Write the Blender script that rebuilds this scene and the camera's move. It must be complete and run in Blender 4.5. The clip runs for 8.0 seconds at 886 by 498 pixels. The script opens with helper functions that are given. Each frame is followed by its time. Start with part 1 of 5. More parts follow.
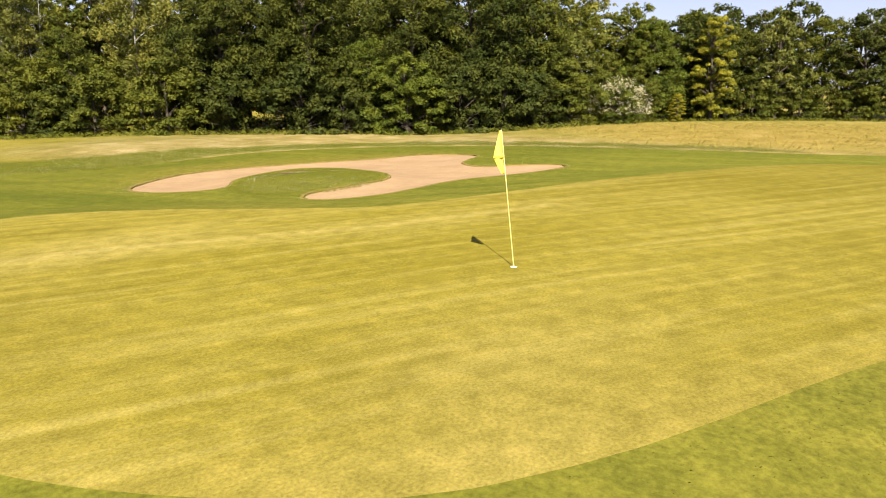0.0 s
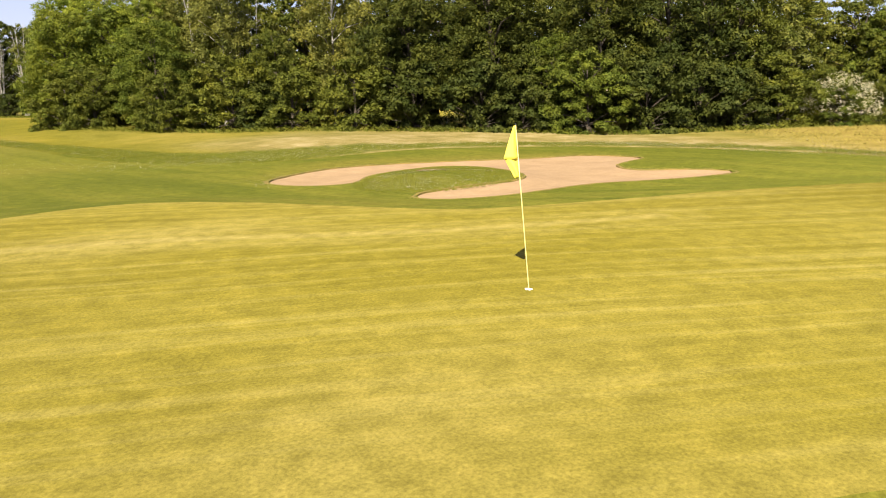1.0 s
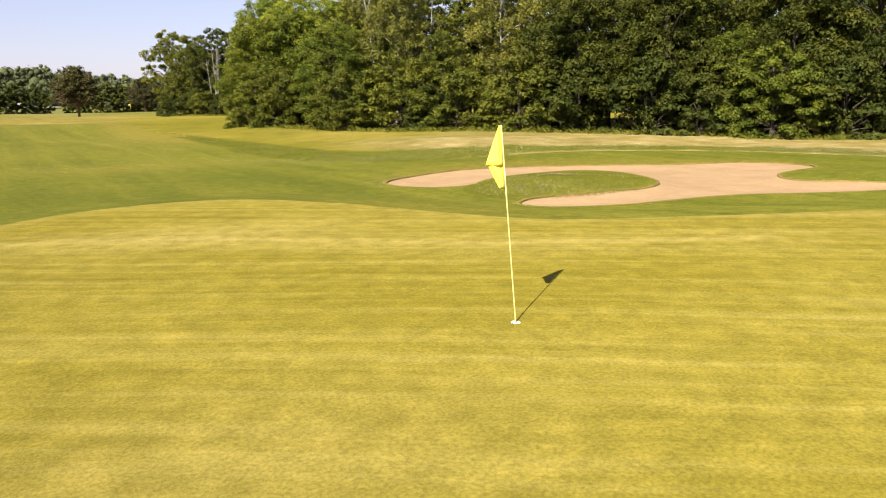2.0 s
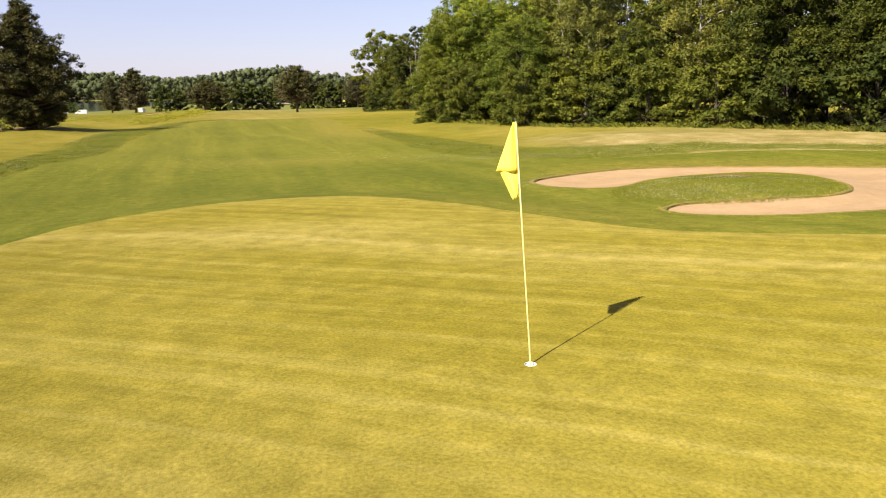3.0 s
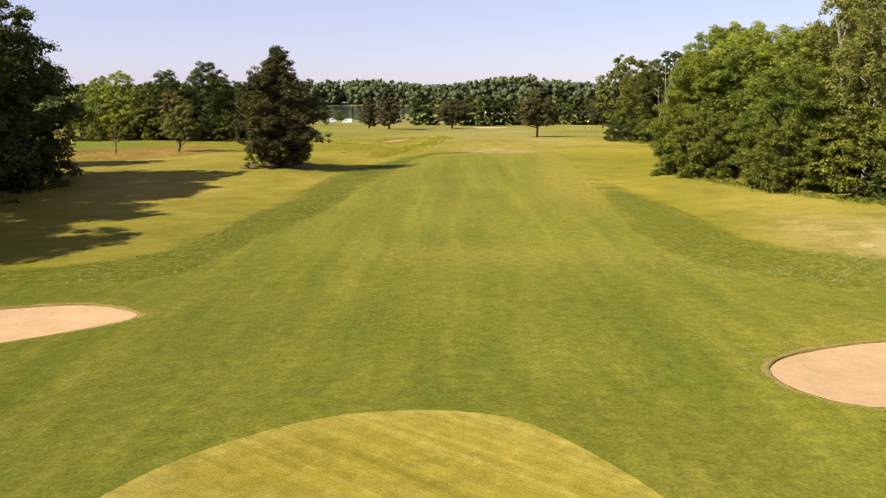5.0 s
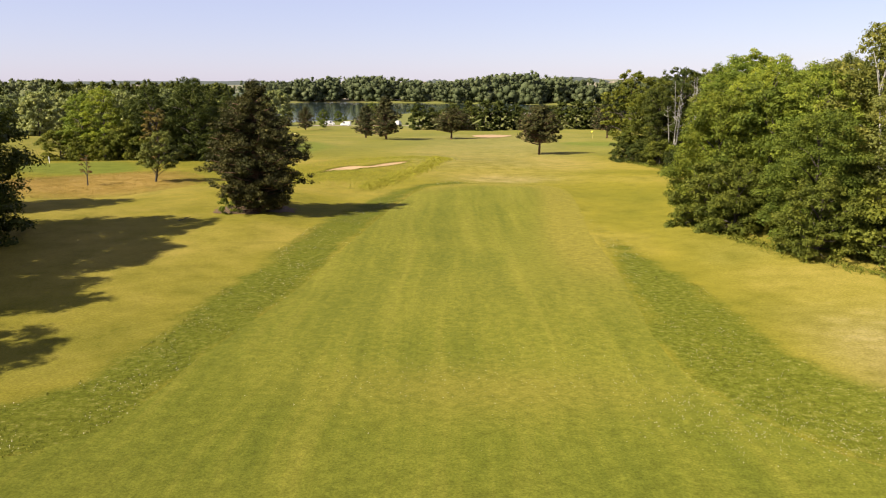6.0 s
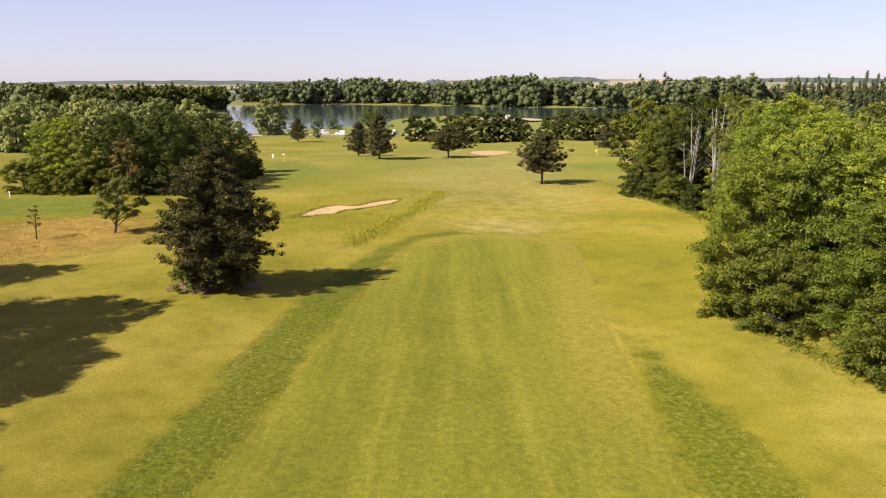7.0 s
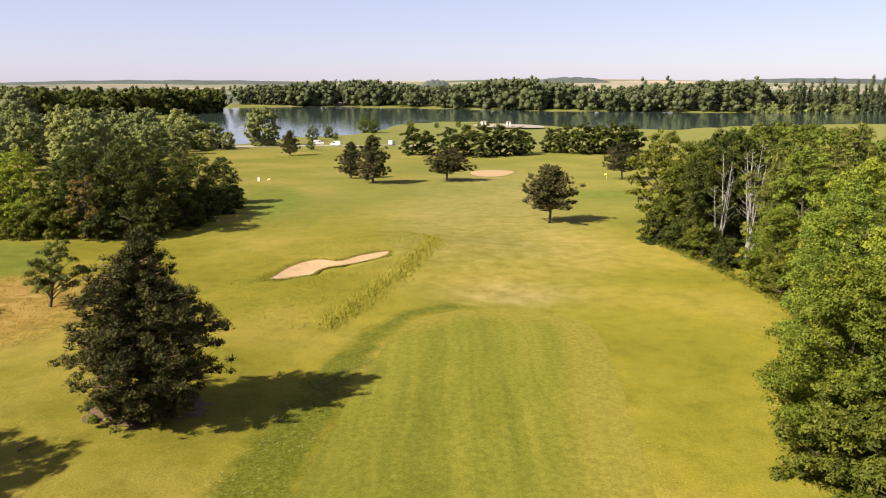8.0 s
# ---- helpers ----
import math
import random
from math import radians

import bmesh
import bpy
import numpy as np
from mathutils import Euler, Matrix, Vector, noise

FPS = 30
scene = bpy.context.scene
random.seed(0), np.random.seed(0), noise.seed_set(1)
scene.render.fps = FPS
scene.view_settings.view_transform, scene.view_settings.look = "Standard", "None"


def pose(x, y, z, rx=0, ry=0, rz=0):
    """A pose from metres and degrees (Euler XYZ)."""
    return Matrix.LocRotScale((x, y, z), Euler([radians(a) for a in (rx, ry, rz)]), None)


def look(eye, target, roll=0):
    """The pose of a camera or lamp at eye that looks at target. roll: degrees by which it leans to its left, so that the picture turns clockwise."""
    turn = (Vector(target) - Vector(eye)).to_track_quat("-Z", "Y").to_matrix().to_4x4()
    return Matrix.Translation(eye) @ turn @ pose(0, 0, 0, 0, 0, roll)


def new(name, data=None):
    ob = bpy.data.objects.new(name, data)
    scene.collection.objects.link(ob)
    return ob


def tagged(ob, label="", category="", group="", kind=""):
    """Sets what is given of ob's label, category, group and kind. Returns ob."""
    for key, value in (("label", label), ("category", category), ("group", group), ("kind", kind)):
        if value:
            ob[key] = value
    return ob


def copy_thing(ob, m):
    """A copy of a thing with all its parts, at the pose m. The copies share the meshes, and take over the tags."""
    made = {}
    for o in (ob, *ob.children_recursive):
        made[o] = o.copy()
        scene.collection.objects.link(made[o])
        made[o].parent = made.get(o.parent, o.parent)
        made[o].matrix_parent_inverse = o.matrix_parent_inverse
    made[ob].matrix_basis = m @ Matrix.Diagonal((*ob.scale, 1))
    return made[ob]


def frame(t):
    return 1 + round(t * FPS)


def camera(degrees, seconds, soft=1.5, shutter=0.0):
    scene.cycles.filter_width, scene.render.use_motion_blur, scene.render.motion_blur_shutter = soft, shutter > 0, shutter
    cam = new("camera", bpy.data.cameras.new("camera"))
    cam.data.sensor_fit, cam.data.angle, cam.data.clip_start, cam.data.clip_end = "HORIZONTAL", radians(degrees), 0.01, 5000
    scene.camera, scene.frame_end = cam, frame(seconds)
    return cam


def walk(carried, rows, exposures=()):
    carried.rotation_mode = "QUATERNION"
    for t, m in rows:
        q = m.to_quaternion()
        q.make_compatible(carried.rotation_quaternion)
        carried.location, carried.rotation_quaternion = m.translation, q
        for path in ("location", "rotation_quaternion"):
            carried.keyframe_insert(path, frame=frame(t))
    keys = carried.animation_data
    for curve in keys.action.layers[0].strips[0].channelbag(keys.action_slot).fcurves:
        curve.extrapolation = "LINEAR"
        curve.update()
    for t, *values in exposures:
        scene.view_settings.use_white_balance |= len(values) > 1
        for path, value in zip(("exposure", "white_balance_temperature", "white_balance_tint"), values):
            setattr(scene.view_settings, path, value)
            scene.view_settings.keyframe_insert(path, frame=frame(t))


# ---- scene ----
cam = camera(62.1, 8.0, soft=1.1)
PATH = [
    (0, (-10.536, -3.923, 2.734), (-8.78, -3.064, 2.308), 0.0),
    (0.5, (-9.14, -4.79, 2.669), (-7.518, -3.701, 2.242), -0.0),
    (1, (-7.622, -5.496, 2.591), (-6.186, -4.172, 2.164), -0.1),
    (1.5, (-6.113, -5.933, 2.537), (-4.871, -4.423, 2.112), -0.1),
    (2, (-4.781, -6.061, 2.493), (-3.734, -4.411, 2.07), -0.2),
    (2.2, (-4.255, -5.969, 2.443), (-3.294, -4.266, 2.022), -0.2),
    (3.3, (-1.995, -5.622, 2.42), (-1.574, -3.713, 1.996), -0.6),
    (3.5, (-1.725, -5.546, 2.403), (-1.384, -3.62, 1.988), -0.1),
    (4, (-1.026, -4.944, 2.579), (-0.983, -2.989, 2.159), 0.0),
    (4.5, (-0.465, -3.361, 4.088), (-0.534, -1.408, 3.664), -0.3),
    (4.7, (-0.285, -2.565, 4.875), (-0.363, -0.609, 4.468), -0.2),
    (5.8, (0.114, 4.189, 9.023), (0.031, 6.141, 8.597), -0.1),
    (6, (0.32, 5.975, 9.794), (0.235, 7.928, 9.368), -0.1),
    (6.5, (0.428, 11.049, 12.007), (0.347, 13.001, 11.58), -0.1),
    (7, (0.394, 16.507, 14.084), (0.313, 18.458, 13.655), -0.1),
    (7.5, (0.187, 22.897, 16.247), (0.107, 24.849, 15.817), -0.1),
    (8, (0.205, 29.935, 18.385), (0.125, 31.886, 17.954), -0.0),
]
walk(cam, [(t, look(eye, target, roll)) for t, eye, target, roll in PATH])

# ---- world, sun ----
SHADE = Vector((1.02, 0.655, -1.0))  # the way the sunlight travels
world = bpy.data.worlds.new("world")
scene.world = world
world.use_nodes = True
wn = world.node_tree.nodes
sky = wn.new("ShaderNodeTexSky")
sky.sky_type, sky.sun_disc = "NISHITA", False
sky.sun_elevation, sky.sun_rotation = radians(39.5), radians(237)
sky.air_density, sky.dust_density, sky.ozone_density = 1.0, 0.4, 1.2
veil = wn.new("ShaderNodeMix")  # a thin even veil of haze over the whole sky
veil.data_type = "RGBA"
veil.inputs[0].default_value = 0.5
veil.inputs[7].default_value = (4.85, 4.42, 7.3, 1)
wn["Background"].inputs["Strength"].default_value = 0.05
world.node_tree.links.new(sky.outputs[0], veil.inputs[6])
world.node_tree.links.new(veil.outputs[2], wn["Background"].inputs["Color"])
sun = new("sun", bpy.data.lights.new("sun", "SUN"))
sun.data.energy, sun.data.angle, sun.data.color = 5.0, radians(0.55), (1.0, 0.90, 0.72)
sun.matrix_world = look((-120, -80, 110), Vector((-120, -80, 110)) + SHADE)
scene.view_settings.exposure = 1.48


# ---- materials ----
def graph(name):
    """A node material, its node maker, its linker and its surface shader."""
    m = bpy.data.materials.new(name)
    m.use_nodes = True
    nt = m.node_tree
    shader = nt.nodes["Principled BSDF"]

    def add(kind, **given):
        n = nt.nodes.new(kind)
        for k, v in given.items():
            if k in n.inputs:
                n.inputs[k].default_value = v
        return n

    def link(a, b):
        nt.links.new(a, b)

    return m, add, link, shader


def coords(add, link, scale=(1, 1, 1), turn=0.0):
    c = add("ShaderNodeTexCoord")
    rot = add("ShaderNodeMapping")
    rot.inputs["Rotation"].default_value = (0, 0, radians(turn))
    mp = add("ShaderNodeMapping")
    mp.inputs["Scale"].default_value = scale
    link(c.outputs["Object"], rot.inputs["Vector"])
    link(rot.outputs[0], mp.inputs["Vector"])
    return mp.outputs[0]


def ramp(add, link, fac, stops):
    r = add("ShaderNodeValToRGB")
    e = r.color_ramp.elements
    while len(e) < len(stops):
        e.new(0.5)
    for i, (p, c) in enumerate(stops):
        e[i].position = p
        e[i].color = (*c, 1)
    link(fac, r.inputs[0])
    return r.outputs[0]


def grey(v):
    return (v, v, v)


def mixc(add, link, fac, a, b, mode="MIX"):
    n = add("ShaderNodeMix")
    n.data_type, n.blend_type = "RGBA", mode
    for value, socket in ((fac, n.inputs[0]), (a, n.inputs[6]), (b, n.inputs[7])):
        if isinstance(value, (int, float)):
            socket.default_value = value
        elif isinstance(value, tuple):
            socket.default_value = (*value, 1)
        else:
            link(value, socket)
    return n.outputs[2]


def noise_of(add, link, vec, scale, detail=4.0, rough=0.55):
    n = add("ShaderNodeTexNoise", Scale=scale, Detail=detail, Roughness=rough)
    link(vec, n.inputs["Vector"])
    return n.outputs["Fac"]


def bump(add, link, shader, height, strength, distance):
    b = add("ShaderNodeBump", Strength=strength, Distance=distance)
    link(height, b.inputs["Height"])
    link(b.outputs[0], shader.inputs["Normal"])


def turf(name, dark, mid, light, streak, turn, grain=26.0, relief=0.03, contrast=0.5, thirsty=(0.2, 0.17, 0.03)):
    """Mown grass: long mowing streaks, cloudy patches and a fine grain."""
    m, add, link, s = graph(name)
    plain = coords(add, link)
    long = coords(add, link, streak, turn)
    warp = add("ShaderNodeTexNoise", Scale=0.10, Detail=2.0)
    link(plain, warp.inputs["Vector"])
    bent = add("ShaderNodeVectorMath")
    bent.operation = "MULTIPLY_ADD"
    bent.inputs[1].default_value = (0.9, 0.2, 0)
    link(warp.outputs["Color"], bent.inputs[0])
    link(long, bent.inputs[2])
    a = noise_of(add, link, bent.outputs[0], 1.0, 6.0, 0.68)
    b = noise_of(add, link, plain, 0.16, 4.0)
    c = noise_of(add, link, plain, grain, 3.0, 0.7)
    d = noise_of(add, link, plain, 2.6, 5.0, 0.65)
    base = ramp(add, link, a, [(0.30, dark), (0.50, mid), (0.72, light)])
    patch = ramp(add, link, b, [(0.32, dark), (0.68, light)])
    col = mixc(add, link, 0.26, base, patch)
    dry = add("ShaderNodeAttribute")
    dry.attribute_name = "dry"
    dfac = add("ShaderNodeMath")
    dfac.operation, dfac.use_clamp = "MULTIPLY_ADD", True
    dfac.inputs[1].default_value = 1.0
    link(dry.outputs["Fac"], dfac.inputs[0])
    soft = add("ShaderNodeMapRange")
    soft.inputs["From Min"].default_value, soft.inputs["From Max"].default_value = 0.0, 1.0
    soft.inputs["To Min"].default_value, soft.inputs["To Max"].default_value = -0.5, 0.5
    link(d, soft.inputs["Value"])
    gate = add("ShaderNodeMath")
    gate.operation = "MULTIPLY"
    link(soft.outputs[0], gate.inputs[0])
    link(dry.outputs["Fac"], gate.inputs[1])
    link(gate.outputs[0], dfac.inputs[2])
    col = mixc(add, link, dfac.outputs[0], col, thirsty)
    deeper = add("ShaderNodeAttribute")
    deeper.attribute_name = "deeper"
    col = mixc(add, link, deeper.outputs["Fac"], col, tuple(0.8 * q for q in dark))
    col = mixc(add, link, contrast, col, ramp(add, link, d, [(0.25, grey(0.52)), (0.5, grey(0.96)), (0.75, (1.50, 1.42, 1.5))]), "MULTIPLY")
    col = mixc(add, link, min(1.0, contrast * 1.25), col, ramp(add, link, c, [(0.25, grey(0.45)), (0.75, grey(1.50))]), "MULTIPLY")
    link(col, s.inputs["Base Color"])
    s.inputs["Roughness"].default_value = 0.85
    s.inputs["Diffuse Roughness"].default_value = 0.4
    s.inputs["Specular IOR Level"].default_value = 0.03
    bump(add, link, s, c, 0.7, relief)
    return m


def ground_material():
    """Rough grass: dry straw and green patches, a clover belt along the mown edge, crops far away."""
    m, add, link, s = graph("rough_grass")
    plain = coords(add, link)
    big = noise_of(add, link, plain, 0.045, 4.0)
    mid = noise_of(add, link, plain, 0.5, 5.0, 0.65)
    fine = noise_of(add, link, plain, 9.0, 4.0, 0.7)
    col = ramp(add, link, big, [(0.30, (0.092, 0.090, 0.010)), (0.48, (0.133, 0.116, 0.014)), (0.68, (0.186, 0.148, 0.030))])
    col = mixc(add, link, 0.55, col, ramp(add, link, mid, [(0.28, (0.55, 0.62, 0.5)), (0.5, grey(1.0)), (0.74, (1.28, 1.2, 1.15))]), "MULTIPLY")
    # bleached straw on the dry slopes
    straw = add("ShaderNodeAttribute")
    straw.attribute_name = "straw"
    bleached = ramp(add, link, mid, [(0.3, (0.128, 0.102, 0.034)), (0.5, (0.200, 0.156, 0.064)), (0.70, (0.30, 0.240, 0.130))])
    col = mixc(add, link, straw.outputs["Fac"], col, bleached)
    # clover belt next to the mown grass
    edge = add("ShaderNodeAttribute")
    edge.attribute_name = "edge"
    wob = add("ShaderNodeMath")
    wob.operation = "MULTIPLY_ADD"
    wob.inputs[1].default_value = 2.4
    link(mid, wob.inputs[0])
    link(edge.outputs["Fac"], wob.inputs[2])
    belt = add("ShaderNodeMapRange")
    belt.inputs["From Min"].default_value, belt.inputs["From Max"].default_value = 0.7, 1.7
    belt.inputs["To Min"].default_value, belt.inputs["To Max"].default_value = 0.88, 0.0
    link(wob.outputs[0], belt.inputs["Value"])
    tuft = noise_of(add, link, plain, 3.4, 5.0, 0.75)
    dark = ramp(add, link, tuft, [(0.34, (0.036, 0.044, 0.005)), (0.50, (0.064, 0.073, 0.007)), (0.62, (0.100, 0.103, 0.016)), (0.74, (0.21, 0.19, 0.10))])
    col = mixc(add, link, belt.outputs[0], col, dark)
    col = mixc(add, link, 0.66, col, ramp(add, link, fine, [(0.25, grey(0.5)), (0.75, grey(1.5))]), "MULTIPLY")
    # farmland beyond the lake, with distance haze mixed into the field colours
    far = add("ShaderNodeAttribute")
    far.attribute_name = "farmland"
    vor = add("ShaderNodeTexVoronoi", Scale=0.0022)
    link(plain, vor.inputs["Vector"])
    hazed_crop = ramp(add, link, vor.outputs["Color"], [(0.2, (0.075, 0.090, 0.060)), (0.45, (0.22, 0.185, 0.135)), (0.62, (0.11, 0.125, 0.080)), (0.85, (0.26, 0.205, 0.150))])
    col = mixc(add, link, far.outputs["Fac"], col, hazed_crop)
    green = add("ShaderNodeAttribute")
    green.attribute_name = "meadow"
    col = mixc(add, link, green.outputs["Fac"], col, (0.105, 0.112, 0.034))
    rust = add("ShaderNodeAttribute")
    rust.attribute_name = "rust"
    col = mixc(add, link, rust.outputs["Fac"], col, ramp(add, link, mid, [(0.3, (0.125, 0.088, 0.018)), (0.5, (0.205, 0.132, 0.032)), (0.72, (0.270, 0.185, 0.060))]))
    cut = add("ShaderNodeAttribute")
    cut.attribute_name = "mown"
    col = mixc(add, link, cut.outputs["Fac"], col, ramp(add, link, mid, [(0.3, (0.066, 0.085, 0.012)), (0.7, (0.105, 0.122, 0.020))]))
    link(col, s.inputs["Base Color"])
    s.inputs["Roughness"].default_value = 0.9
    s.inputs["Diffuse Roughness"].default_value = 0.4
    s.inputs["Specular IOR Level"].default_value = 0.03
    nap = noise_of(add, link, plain, 30.0, 3.0, 0.7)
    bump(add, link, s, nap, 0.5, 0.05)
    return m


def half(a, b):
    return tuple(0.5 * (p + q) for p, q in zip(a, b))


def leafage(name, dark, light, tip, through_light=0.35, unrest=0.85):
    """Leaves: the colour shifts from tree to tree and from leaf to leaf; some light passes through."""
    m, add, link, s = graph(name)
    nt = m.node_tree
    info = add("ShaderNodeObjectInfo")
    geo = add("ShaderNodeNewGeometry")
    col = ramp(add, link, geo.outputs["Random Per Island"], [(0.0, half(dark, light)), (0.7, light), (1.0, half(light, tip))])
    col = mixc(add, link, 0.5, col, ramp(add, link, info.outputs["Random"], [(0.0, (0.68, 0.76, 0.8)), (0.5, grey(1.0)), (1.0, (1.38, 1.25, 0.95))]), "MULTIPLY")
    plain = coords(add, link)
    n = noise_of(add, link, plain, 0.6, 3.0)
    col = mixc(add, link, unrest, col, ramp(add, link, n, [(0.3, (0.50, 0.60, 0.62)), (0.5, grey(0.95)), (0.7, (1.30, 1.18, 0.95))]), "MULTIPLY")
    link(col, s.inputs["Base Color"])
    s.inputs["Roughness"].default_value = 0.65
    s.inputs["Specular IOR Level"].default_value = 0.10
    tr = add("ShaderNodeBsdfTranslucent")
    link(mixc(add, link, 1.0, col, (1.25, 1.3, 0.55), "MULTIPLY"), tr.inputs["Color"])
    mx = add("ShaderNodeMixShader", Fac=through_light * 0.75)
    link(s.outputs[0], mx.inputs[1])
    link(tr.outputs[0], mx.inputs[2])
    link(mx.outputs[0], nt.nodes["Material Output"].inputs["Surface"])
    return m


def rugged(name, a, b, scale=3.0, rough=0.9, relief=0.02, stretch=(1, 1, 1)):
    """A plain rough surface with two-scale variation: bark, soil, sand, painted metal."""
    m, add, link, s = graph(name)
    v = coords(add, link, stretch)
    n = noise_of(add, link, v, scale, 6.0, 0.65)
    f = noise_of(add, link, v, scale * 9, 3.0, 0.7)
    col = ramp(add, link, n, [(0.3, a), (0.7, b)])
    col = mixc(add, link, 0.35, col, ramp(add, link, f, [(0.25, grey(0.7)), (0.75, grey(1.25))]), "MULTIPLY")
    link(col, s.inputs["Base Color"])
    s.inputs["Roughness"].default_value = rough
    s.inputs["Specular IOR Level"].default_value = 0.2
    if relief:
        bump(add, link, s, f, 0.6, relief)
    return m


def smooth(name, colour, rough=0.4, metal=0.0, wear=0.12):
    m, add, link, s = graph(name)
    n = noise_of(add, link, coords(add, link), 7.0, 4.0)
    link(mixc(add, link, 1.0, colour, ramp(add, link, n, [(0.3, grey(1 - wear)), (0.7, grey(1.0))]), "MULTIPLY"), s.inputs["Base Color"])
    s.inputs["Roughness"].default_value, s.inputs["Metallic"].default_value = rough, metal
    return m


def water_material():
    m, add, link, s = graph("lake_water")
    v = coords(add, link, (1, 1, 1))
    s.inputs["Base Color"].default_value = (0.03, 0.045, 0.04, 1)
    s.inputs["Roughness"].default_value = 0.06
    s.inputs["IOR"].default_value = 1.33
    bump(add, link, s, noise_of(add, link, v, 0.5, 3.0), 0.22, 0.15)
    return m


GREEN_TURF = turf("putting_turf", (0.102, 0.086, 0.008), (0.150, 0.125, 0.014), (0.218, 0.183, 0.044), (2.6, 0.07, 1), -55, 30.0, 0.012, 0.5, (0.294, 0.240, 0.080))
FAIRWAY_TURF = turf("fairway_turf", (0.058, 0.069, 0.008), (0.090, 0.096, 0.011), (0.144, 0.132, 0.019), (0.7, 0.03, 1), -2, 13.0, 0.02, 0.55, (0.134, 0.116, 0.019))
ROUGH = ground_material()
SAND = rugged("bunker_sand", (0.254, 0.169, 0.086), (0.323, 0.220, 0.117), 0.8, 0.95, 0.02)
LIP = rugged("bunker_lip_turf", (0.105, 0.092, 0.020), (0.190, 0.132, 0.038), 1.2, 0.95, 0.05)
STRAW = leafage("dry_grass", (0.220, 0.178, 0.038), (0.285, 0.228, 0.052), (0.390, 0.300, 0.100), 0.25, 0.3)
RUSTY = leafage("rusty_grass", (0.16, 0.108, 0.030), (0.22, 0.148, 0.040), (0.29, 0.195, 0.070), 0.25, 0.4)
TUFT = leafage("green_grass", (0.050, 0.060, 0.006), (0.096, 0.102, 0.010), (0.175, 0.158, 0.026), 0.25, 0.5)
MEADOW = leafage("golden_green_grass", (0.125, 0.132, 0.015), (0.178, 0.176, 0.021), (0.260, 0.232, 0.046), 0.25, 0.35)
PETAL = smooth("white_clover_petal", (0.44, 0.41, 0.29), 0.8)
CREAM = smooth("cream_elder_petal", (0.80, 0.76, 0.56), 0.8)
WATER = water_material()
BARK = rugged("grey_brown_bark", (0.036, 0.029, 0.021), (0.085, 0.070, 0.055), 4.0, 0.95, 0.04, (3, 3, 0.6))
PINE_BARK = rugged("pine_bark", (0.072, 0.044, 0.028), (0.192, 0.112, 0.068), 4.0, 0.95, 0.04, (3, 3, 0.6))
WHITE_BARK = rugged("silver_birch_bark", (0.170, 0.155, 0.135), (0.330, 0.315, 0.285), 3.0, 0.8, 0.01, (0.432, 0.444, 2.280))
OAK = leafage("oak_leaves", (0.024, 0.033, 0.006), (0.051, 0.062, 0.011), (0.098, 0.102, 0.019), 0.30)
MAPLE = leafage("maple_leaves", (0.044, 0.061, 0.008), (0.096, 0.119, 0.015), (0.175, 0.184, 0.030), 0.35)
ASH = leafage("ash_leaves", (0.078, 0.105, 0.012), (0.162, 0.196, 0.025), (0.275, 0.292, 0.045), 0.38)
GOLD = leafage("golden_leaves", (0.125, 0.122, 0.014), (0.225, 0.212, 0.020), (0.340, 0.310, 0.045), 0.4)
WILLOW = leafage("willow_leaves", (0.105, 0.120, 0.040), (0.195, 0.212, 0.074), (0.310, 0.318, 0.140), 0.3)
NEEDLE = leafage("pine_needles", (0.020, 0.022, 0.009), (0.045, 0.046, 0.016), (0.082, 0.076, 0.028), 0.12)
# distance haze is painted into this paler, greyer leaf green
HAZED_LEAF = leafage("hazed_far_leaves", (0.046, 0.058, 0.026), (0.092, 0.104, 0.044), (0.160, 0.162, 0.080), 0.2)
OLIVE = leafage("olive_birch_leaves", (0.070, 0.077, 0.018), (0.130, 0.136, 0.029), (0.205, 0.200, 0.052), 0.34)
POPLAR = leafage("poplar_leaves", (0.036, 0.046, 0.022), (0.068, 0.080, 0.038), (0.115, 0.122, 0.062), 0.2)
HORNBEAM = leafage("hornbeam_leaves", (0.046, 0.055, 0.008), (0.093, 0.104, 0.014), (0.165, 0.168, 0.028), 0.34)
COPPER = leafage("browned_leaves", (0.075, 0.058, 0.018), (0.125, 0.096, 0.027), (0.180, 0.140, 0.042), 0.3)
RUST = leafage("rusty_leaves", (0.064, 0.038, 0.013), (0.128, 0.083, 0.026), (0.192, 0.141, 0.045), 0.3)


# ---- mesh helpers ----
def mesh_of(name, verts, faces, material, soft=True):
    me = bpy.data.meshes.new(name)
    me.from_pydata([tuple(v) for v in verts], [], faces)
    me.materials.append(material)
    me.polygons.foreach_set("use_smooth", [soft] * len(me.polygons))
    me.update()
    return me


def part(name, data, material, parent, label=""):
    """Links a bmesh or a mesh as one mesh object under a thing or a part."""
    if isinstance(data, bmesh.types.BMesh):
        me = bpy.data.meshes.new(name)
        data.to_mesh(me)
        data.free()
        me.materials.append(material)
    else:
        me = data
    ob = new(name, me)
    ob.parent = parent
    return tagged(ob, label)


def thing(name, m, label, category, group=""):
    ob = new(name)
    ob.matrix_basis = m
    return tagged(ob, label, category, group)


